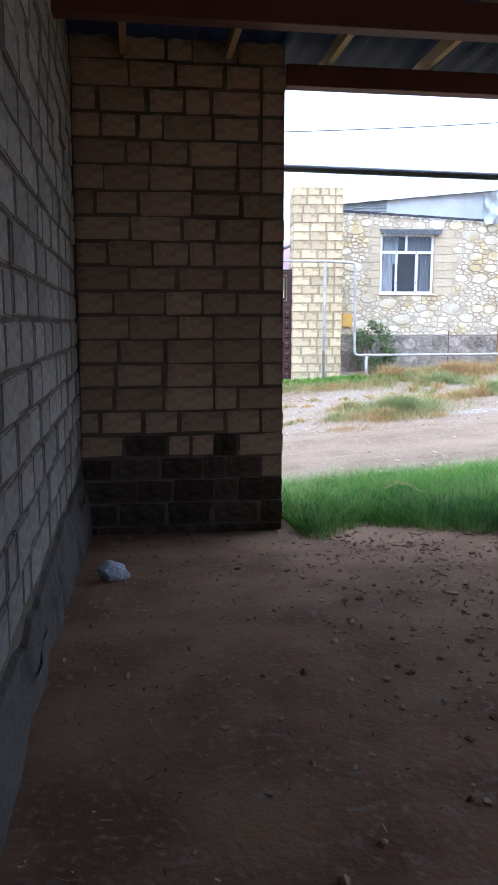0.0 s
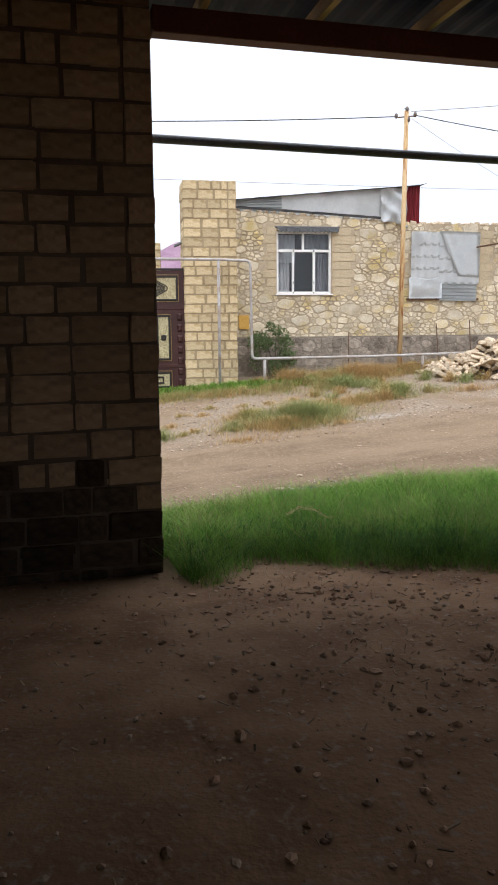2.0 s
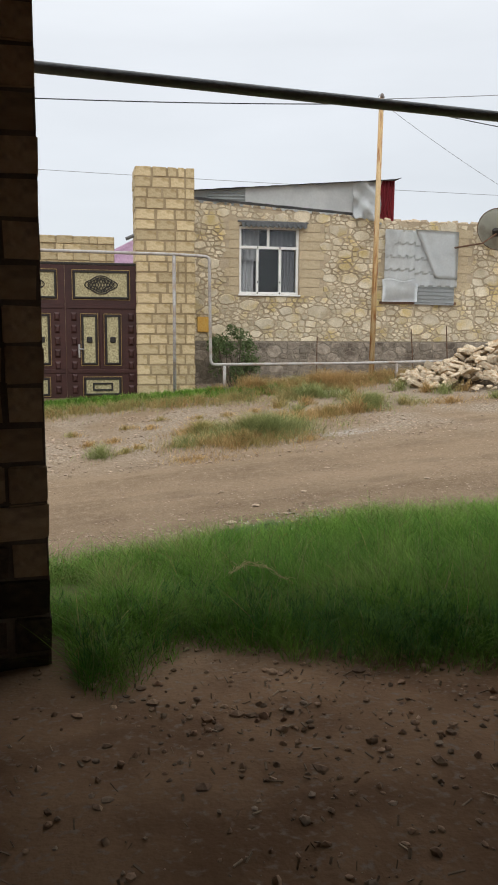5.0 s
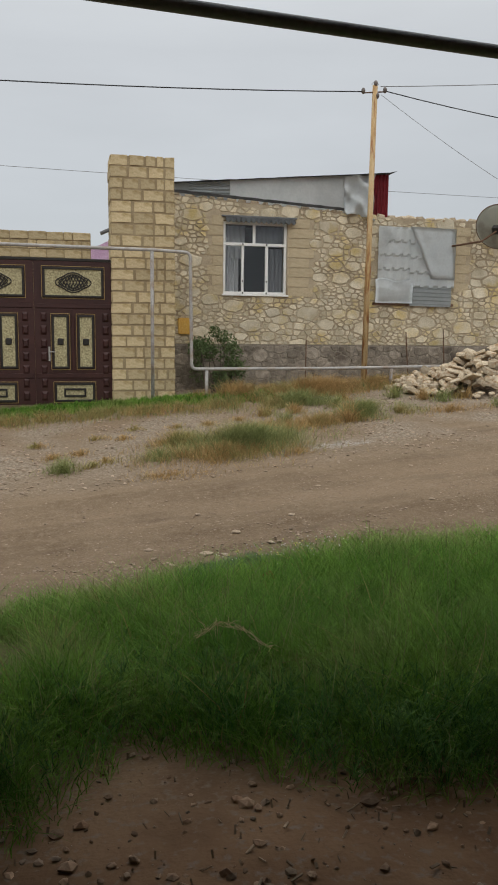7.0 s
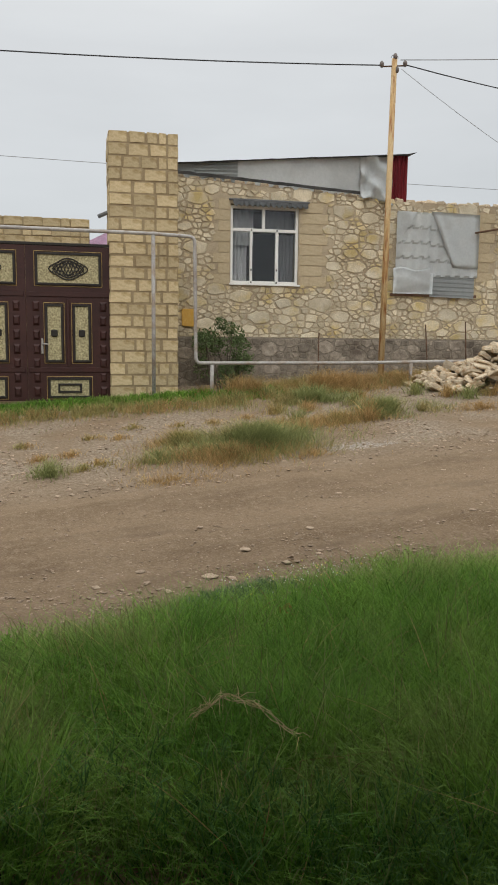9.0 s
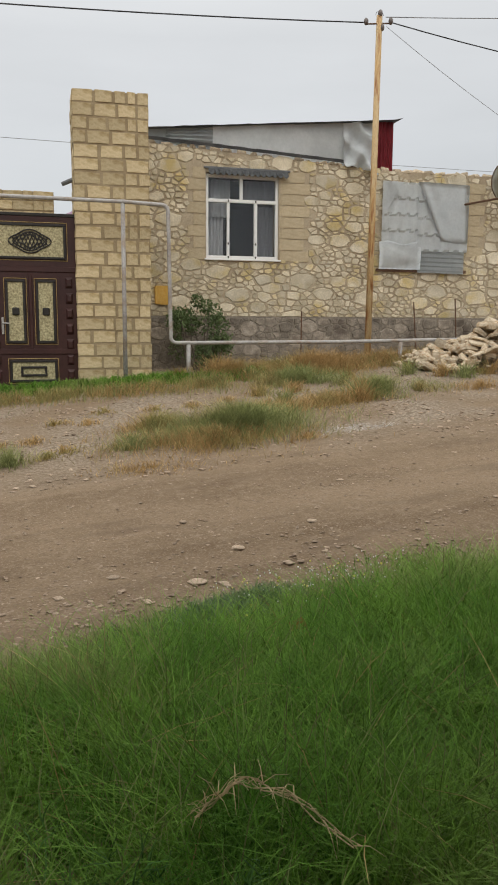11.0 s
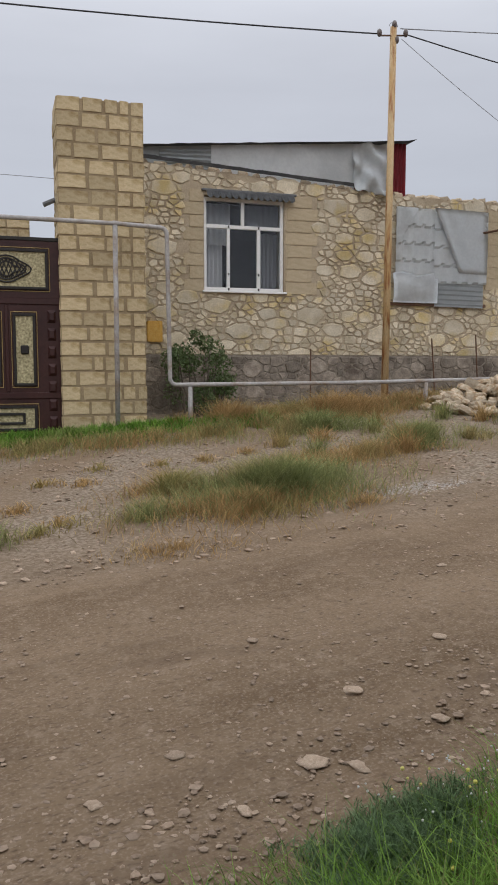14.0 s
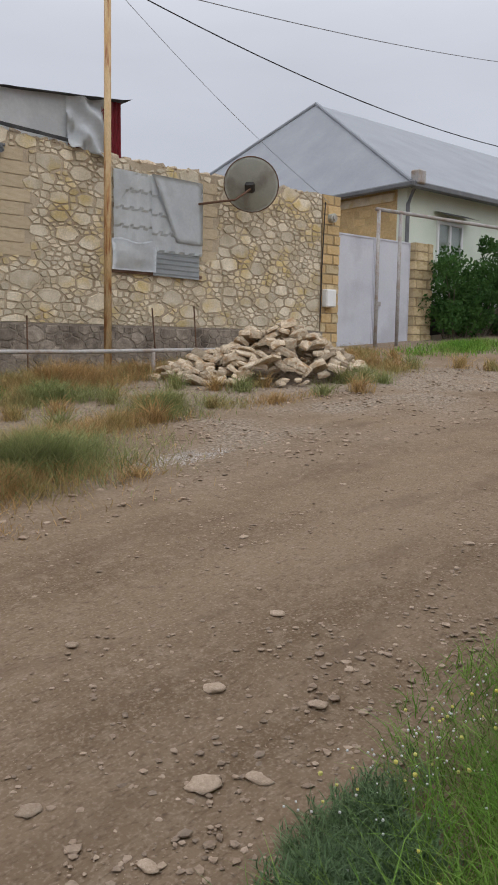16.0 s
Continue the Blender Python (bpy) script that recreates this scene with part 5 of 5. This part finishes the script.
def chips(n, seed):
    """Flat wood chips, straw and leaf litter on the shed floor."""
    r = np.random.RandomState(seed)
    verts, faces = [], []
    for i in range(n):
        while True:
            x, y = -0.3 + 5.0 * r.rand(), 1.0 + 5.8 * r.rand()
            if r.rand() < 0.12 + 0.75 * min(1, max(0, (x - 1.1) / 1.2)) * (0.5 + noise.noise((x * 1.3, y * 1.3, 4))) + (0.4 if x < 0.3 else 0):
                break
        ln, w, a = 0.005 + 0.024 * r.rand() ** 3, 0.001 + 0.004 * r.rand(), r.rand() * 6.28
        c, s = np.cos(a), np.sin(a)
        z = ground_z(x, y) + 0.006
        tl = r.rand() * 0.015
        k = len(verts)
        for sx, sy in ((-1, -1), (1, -1), (1, 1), (-1, 1)):
            for dz in (0, 0.004):
                verts.append((x + sx * ln * c - sy * w * s, y + sx * ln * s + sy * w * c, z + dz + tl * sx))
        faces += [(k, k + 2, k + 4, k + 6), (k + 1, k + 7, k + 5, k + 3)] + [(k + 2 * j, k + 2 * j + 1, k + (2 * j + 3) % 8, k + (2 * j + 2) % 8) for j in range(4)]
    me = bpy.data.meshes.new("litter")
    me.from_pydata(verts, [], faces)
    me.materials.append(M_CHIP)
    return tagged(new("litter", me), "wood chips, straw and leaf litter on the shed floor", "litter", kind="stuff")


chips(1500, 44)
scatter_stones("soil_clods", 3200, (-0.3, 5.0, 1.5, 7.0), (0.006, 0.05), M_CLOD, "crumbled brown soil clods on the shed floor", 45, 0.7, dens=lambda x, y: 0.1 + 0.9 * min(1, max(0, (x - 0.8) / 1.3)) * (0.5 + 0.8 * noise.noise((x * 1.5, y * 1.5, 3))))
scatter_stones("soil_clods", 420, (0.9, 4.6, 1.8, 6.4), (0.025, 0.075), M_CLOD, "broken lumps of dry earth on the shed floor", 47, 0.5, dens=lambda x, y: 0.05 + 0.95 * min(1, max(0, (x - 1.0) / 0.9)) * max(0, 0.55 + noise.noise((x * 1.2, y * 1.2, 9))))
scatter_stones("track_rubble", 1000, (1.8, 5.2, 9.4, 10.6), (0.006, 0.05), M_PEBBLE, "broken stones pressed into the track beside the grass", 48, 0.4, dens=lambda x, y: max(0, 1 - abs(y - 9.98) / 0.42) * (0.3 + max(0, noise.noise((x * 2.2, y * 2.2, 5)))))
rock_meshes = [stone_mesh("stone", M_ROCK, RNG, 0.55, 2) for i in range(5)]
for i, (x, y, s) in enumerate(((2.79, 10.35, 0.12), (4.25, 10.74, 0.13), (3.61, 10.46, 0.17), (3.83, 10.15, 0.13), (3.37, 10.0, 0.14), (3.24, 10.1, 0.18), (3.42, 11.12, 0.10), (5.7, 10.6, 0.13), (2.45, 10.2, 0.12), (2.9, 9.95, 0.10), (4.9, 11.6, 0.09), (6.2, 11.9, 0.10), (5.5, 12.9, 0.10))):
    ob = new("stone", rock_meshes[i % 5])
    ob.matrix_world = pose(x, y, ground_z(x, y) + s * 0.02, 0, 0, 70 * i) @ Matrix.Diagonal((s * 0.62, s * 0.50, s * 0.27, 1))
    tagged(ob, "pale rounded stone half sunk in the track", "stone", group="stones on the track")

# pale lime grit spilt on the verge
scatter_stones("lime_grit", 3000, (5.15, 6.6, 13.0, 13.7), (0.006, 0.026), M_LIME, "pale spill of lime grit on the gravel", 46, 0.3, dens=lambda x, y: max(0.0, 1.1 - ((x - 5.85) / 0.6) ** 2 - ((y - 13.35) / 0.24) ** 2 + 0.5 * noise.noise((x * 4, y * 4, 1))))

# plastic bag in the corner of the shed
bm = bmesh.new()
bmesh.ops.create_icosphere(bm, subdivisions=3, radius=0.075)
for vv in bm.verts:
    k = 1 + 0.5 * noise.noise(vv.co * 14) + 0.25 * noise.noise(vv.co * 34)
    vv.co = Vector((vv.co.x * 1.25 * k, vv.co.y * k, max(-0.05, vv.co.z * 0.9 * k)))
solid("plastic_bag", bm, M_BAG, pose(-0.10, 5.15, ground_z(-0.1, 5.15) + 0.05), "crumpled white plastic bag lying on the soil", "bag")

# ---------------- rubble heap ----------------
heap = thing("stone_heap", pose(10.2, 16.55, ground_z(10.2, 16.55), 0, 0, -42), "heap of pale broken stone slabs before the house", "stone heap")


def slab_mesh(rng):
    """A broken slab with sharp arrises: five to seven uneven sides, thinner than wide."""
    bm = bmesh.new()
    n = rng.randint(5, 7)
    ring = [(0.5 * rng.uniform(0.72, 1.08), 2 * math.pi * (i + rng.uniform(-0.3, 0.3)) / n) for i in range(n)]
    t = rng.uniform(0.13, 0.27)
    tilt = rng.uniform(-0.12, 0.12)
    low = [bm.verts.new((q * math.cos(a), q * math.sin(a), -t + rng.uniform(-0.04, 0.04))) for q, a in ring]
    mid = [bm.verts.new((q * 1.04 * math.cos(a), q * 1.04 * math.sin(a), rng.uniform(-0.06, 0.06))) for q, a in ring]
    top = [bm.verts.new((q * 0.88 * math.cos(a), q * 0.88 * math.sin(a), t + tilt * math.cos(a) + rng.uniform(-0.03, 0.03))) for q, a in ring]
    for ra, rb in ((low, mid), (mid, top)):
        for i in range(n):
            bm.faces.new((ra[i], ra[(i + 1) % n], rb[(i + 1) % n], rb[i]))
    bm.faces.new(low[::-1])
    bm.faces.new(top)
    bmesh.ops.recalc_face_normals(bm, faces=bm.faces[:])
    return to_mesh("stone", bm, M_HEAP)


heap_meshes = [slab_mesh(RNG) for _ in range(14)]
r = random.Random(12)
for i in range(300):
    a, d = r.random() * 2 * math.pi, r.random() ** 0.55
    lx, ly = 1.62 * d * math.cos(a), 1.05 * d * math.sin(a)
    top = 0.86 * max(0.0, 1 - d) ** 0.75 * (0.9 + 0.25 * math.sin(lx * 2))
    w = heap.matrix_world @ Vector((lx, ly, 0))
    gz = ground_z(w.x, w.y) - heap.matrix_world.translation.z
    s = r.uniform(0.15, 0.37) * (1.0 if d < 0.8 else 0.7)
    ob = piece("stone", heap_meshes[i % 14], heap, pose(lx, ly, gz + top * r.uniform(0.45, 1.0) + 0.03, r.uniform(-32, 32), r.uniform(-32, 32), r.uniform(0, 360)) @ Matrix.Diagonal((s * 1.25, s * 0.9, s * 0.72, 1)))

# thin iron rods standing along the base
for u, lean, z1 in ((3.97, 0, 1.22), (6.30, -5, 1.42), (7.16, -4, 1.49)):
    z0 = house_ground(u, 1.1)
    rod = solid("iron_rod", tube([(0, 0, -0.1), (0, 0, z1 - z0)], 0.012, 6), M_RUST, HOUSE @ pose(u, 1.1, z0, 0, lean, 0), "thin rusty iron rod standing by the stone base", "rod", group="iron rods")

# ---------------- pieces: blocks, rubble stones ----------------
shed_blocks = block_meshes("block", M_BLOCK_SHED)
grey_blocks = block_meshes("block", M_BLOCK_GREY)
lime_blocks = block_meshes("block", M_BLOCK)
ochre_blocks = block_meshes("block", M_ORANGE_BLOCK, 3)
soot_blocks = block_meshes("block", M_SOOT, 4, 0.05)


def lay(parent, meshes, along, u0, u1, z0, courses, face, depth, seed, ragged=0.0, name="block", h=0.2, joint=0.02, pick=None, uneven=0.008, lengths=(0.4, 0.4, 0.4, 0.4, 0.2, 0.38)):
    """Courses of blocks. along 'x': the face looks to -y at y=face; along 'y': it looks to +x at x=face."""
    r = random.Random(seed)
    for c in range(courses):
        u = u0 if along == "y" else u1
        for ln in course_lengths(u1 - u0, r, c % 2 == 1, lengths):
            a, b = (u, u + ln) if along == "y" else (u - ln, u)
            u = b if along == "y" else a
            if ln < 0.06:
                continue
            mid, zc = (a + b) / 2, z0 + h * (c + 0.5)
            off = r.uniform(-uneven, uneven)
            end = r.uniform(-ragged, ragged)
            me = pick(mid, zc) if pick else r.choice(meshes)
            if along == "x":
                m = Matrix.Translation((mid + (end if b > u1 - 0.01 else 0), face + depth / 2 + off, zc)) @ Matrix.Diagonal((ln - joint * r.uniform(0.7, 1.5), depth, h - joint * r.uniform(0.7, 1.4), 1))
            else:
                m = Matrix.Translation((face - depth / 2 + off, mid, zc)) @ Matrix.Rotation(math.pi / 2, 4, "Z") @ Matrix.Diagonal((ln - joint, depth, h - joint * r.uniform(0.7, 1.4), 1))
            piece(name, me, parent, m)


r50 = random.Random(50)
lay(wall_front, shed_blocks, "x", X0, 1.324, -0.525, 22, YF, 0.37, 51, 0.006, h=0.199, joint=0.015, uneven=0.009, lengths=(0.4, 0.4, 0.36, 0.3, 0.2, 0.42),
    pick=lambda u, z: r50.choice(soot_blocks if z < 0.34 - 0.25 * max(0, u - 0.7) + r50.uniform(-0.16, 0.16) else shed_blocks))
lay(wall_left, grey_blocks, "y", 2.4, YF - 0.01, 0.22, 18, X0, 0.18, 53, 0, h=0.199)
lay(pillar, lime_blocks, "x", -0.13, 1.06, 0.05, 22, 0.0, 0.76, 54, 0.012, h=0.2028, joint=0.019, uneven=0.004, lengths=(0.4, 0.36, 0.3, 0.2, 0.2, 0.15, 0.38))
r55 = random.Random(60)
lay(pier, lime_blocks, "x", 10.5, 11.02, 0.70, 16, WV - 0.02, 0.3, 55, 0.01, h=0.199, pick=lambda u, z: r55.choice(ochre_blocks + lime_blocks[:1]))
lay(gpier, lime_blocks, "x", 13.53, 14.23, 0.70, 12, WV, 0.5, 56, 0.01, h=0.21)
lay(yard_wall, lime_blocks, "x", -4.2, -0.33, 2.2, 7, 4.0, 0.3, 57, 0.0, h=0.2)
side2 = [o for o in house2.children if o.name.startswith("side_wall")][0]
r58 = random.Random(58)
for c in range(12):
    y = EV + 0.35
    while y < EV + 7.5:
        ln = r58.choice((0.4, 0.4, 0.2))
        piece("block", r58.choice(ochre_blocks), side2, Matrix.Translation((EU + 0.125 + 0.1, y + ln / 2, 2.25 + 0.2 * c)) @ Matrix.Rotation(math.pi / 2, 4, "Z") @ Matrix.Diagonal((ln - 0.02, 0.2, 0.18, 1)))
        y += ln

# dressed blocks beside the window
win_block = block_meshes("block", material("window_surround_block", (0.46, 0.37, 0.245), (0.54, 0.45, 0.31), 0.92, 5, 60, 0.3, vary=0.08, spec=0.1), 3)
for ua, ub, n in ((1.90, 2.22, 8), (3.62, 4.18, 8), (7.42, 7.80, 7)):
    for c in range(n):
        k = 0.1 if c % 2 else 0.0
        zc = (2.12 if ua < 6 else 2.3) + 0.2 * (c + 0.5)
        ln = (ub - ua) - k
        x = ub - ln / 2 if ua < 2 else ua + ln / 2
        piece("block", win_block[c % 3], house_wall, Matrix.Translation((x, WV + 0.068, zc)) @ Matrix.Diagonal((ln - 0.006, 0.12, 0.193, 1)))


def clip(poly, p, q, rp, rq):
    """Keeps the part of a polygon that belongs to p rather than q, the larger radius reaching further."""
    dx, dy = q[0] - p[0], q[1] - p[1]
    f = min(0.9, max(0.1, 0.5 + 0.25 * (rp * rp - rq * rq) / (dx * dx + dy * dy)))
    mx, my = p[0] + f * dx, p[1] + f * dy
    out = []
    for i, a in enumerate(poly):
        b = poly[(i + 1) % len(poly)]
        sa, sb = (a[0] - mx) * dx + (a[1] - my) * dy, (b[0] - mx) * dx + (b[1] - my) * dy
        if sa <= 0:
            out.append(a)
        if sa * sb < 0:
            t = sa / (sa - sb)
            out.append((a[0] + t * (b[0] - a[0]), a[1] + t * (b[1] - a[1])))
    return out


def cells(u0, u1, z0, z1, seed, rmin, rmax, skip, squash=1.35):
    """Irregular stone outlines: Voronoi cells of points thrown with uneven spacing."""
    r = random.Random(seed)
    pts, rad = [], []
    for n in range(16000):
        a, b, d = r.uniform(u0, u1), r.uniform(z0, z1), (rmax if n < 110 else (rmin + rmax) / 2 if n < 420 else rmin) * r.uniform(0.8, 1.15)
        b = z0 + (round((b - z0) / 0.13) + r.uniform(-0.28, 0.28)) * 0.13
        if all(((a - p[0]) / squash) ** 2 + (b - p[1]) ** 2 > ((d + e) / 2) ** 2 for p, e in zip(pts, rad)):
            pts.append((a, b))
            rad.append(d)
    flat_pts = [(a / squash, b) for a, b in pts]
    out = []
    for i, p in enumerate(flat_pts):
        poly = [(u0 / squash, z0), (u1 / squash, z0), (u1 / squash, z1), (u0 / squash, z1)]
        for j, q in enumerate(flat_pts):
            if i != j and abs(q[0] - p[0]) < 0.8 and abs(q[1] - p[1]) < 0.8:
                poly = clip(poly, p, q, rad[i], rad[j])
                if len(poly) < 3:
                    break
        if len(poly) < 3:
            continue
        poly = [(a * squash, b) for a, b in poly]
        cx, cy = sum(a for a, _ in poly) / len(poly), sum(b for _, b in poly) / len(poly)
        if skip(cx, cy):
            continue
        out.append((cx, cy, poly, r.random()))
    return out


def cell_stone(bm, cx, cy, poly, k, y, joint, relief=1.0):
    size = math.sqrt(abs(sum(poly[i][0] * poly[i - 1][1] - poly[i - 1][0] * poly[i][1] for i in range(len(poly)))) / 2)
    s0 = max(0.35, 1 - joint * (0.9 + 1.6 * k * k) / max(size, 0.05))
    s1 = s0 * 0.93
    proud = (0.009 + 0.011 * k) * relief
    ro, ri, rb = [], [], []
    wob = random.Random(int(cx * 977 + cy * 3571))
    # round off sharp corners by cutting each one
    pts = []
    for i, a in enumerate(poly):
        p, n2 = poly[i - 1], poly[(i + 1) % len(poly)]
        pts.append((a[0] * 0.965 + p[0] * 0.035, a[1] * 0.965 + p[1] * 0.035))
        pts.append((a[0] * 0.965 + n2[0] * 0.035, a[1] * 0.965 + n2[1] * 0.035))
    for a, b in pts:
        w = 1 + wob.uniform(-0.17, 0.05)
        rb.append(bm.verts.new((cx + (a - cx) * s0 * w, y + 0.04, cy + (b - cy) * s0 * w)))
        ro.append(bm.verts.new((cx + (a - cx) * s0 * w, y - proud * 0.4, cy + (b - cy) * s0 * w)))
        ri.append(bm.verts.new((cx + (a - cx) * s1 * w, y - proud + wob.uniform(-0.002, 0.002) * relief, cy + (b - cy) * s1 * w)))
    n = len(pts)
    for i in range(n):
        j = (i + 1) % n
        bm.faces.new((rb[i], rb[j], ro[j], ro[i]))
        bm.faces.new((ro[i], ro[j], ri[j], ri[i]))
    bm.faces.new(ri)


def skip_wall(u, z):
    if z > wall_top(u) - 0.04:
        return True
    if 1.90 < u < 4.18 and 2.12 < z < 3.74:
        return True
    if 5.62 < u < 7.33 and 2.08 < z < 3.58:
        return True
    return 7.42 < u < 7.80 and 2.3 < z < 3.7


stones = cells(1.06, 10.5, 1.12, 4.16, 71, 0.062, 0.22, skip_wall, 1.7)
stones.sort(key=lambda s: abs(s[0] - 3.0))
rest = bmesh.new()
for i, (cx, cy, poly, k) in enumerate(stones):
    if i < 300:
        bm = bmesh.new()
        cell_stone(bm, cx, cy, poly, k, WV + 0.019, 0.017)
        part("stone", bm, M_STONE, house_wall)
    else:
        cell_stone(rest, cx, cy, poly, k, WV + 0.019, 0.017)
st = part("rubble", rest, M_STONE_JOINED, house_wall)
st["kind"] = "stuff"
dark = bmesh.new()
for cx, cy, poly, k in cells(0.95, 10.5, 0.0, 1.10, 72, 0.085, 0.20, lambda u, z: False):
    cell_stone(dark, cx, cy, poly, k, WV - 0.031, 0.012, 0.7)
ds = part("base_rubble", dark, M_DARK_STONE, base_wall)
ds["kind"] = "stuff"
piece("ochre_block", block_meshes("ochre_block", material("orange_stone", (0.60, 0.33, 0.07), (0.66, 0.42, 0.13), 0.9, 6, 50, 0.3, vary=0.0, spec=0.1), 1)[0], house_wall, Matrix.Translation((1.42, WV - 0.0, 1.48)) @ Matrix.Diagonal((0.24, 0.1, 0.34, 1)))
# irregular capping stones along the wall's top
u = 1.1
caps = random.Random(77)
while u < 10.4:
    ln = caps.uniform(0.14, 0.34)
    piece("cap_stone", heap_meshes[caps.randrange(10)], house_wall, pose(u + ln / 2, WV + 0.16, wall_top(u + ln / 2) - 0.02, caps.uniform(-8, 8), caps.uniform(-8, 8), caps.uniform(-20, 20)) @ Matrix.Diagonal((ln * 1.05, 0.35, caps.uniform(0.16, 0.24), 1)))
    u += ln
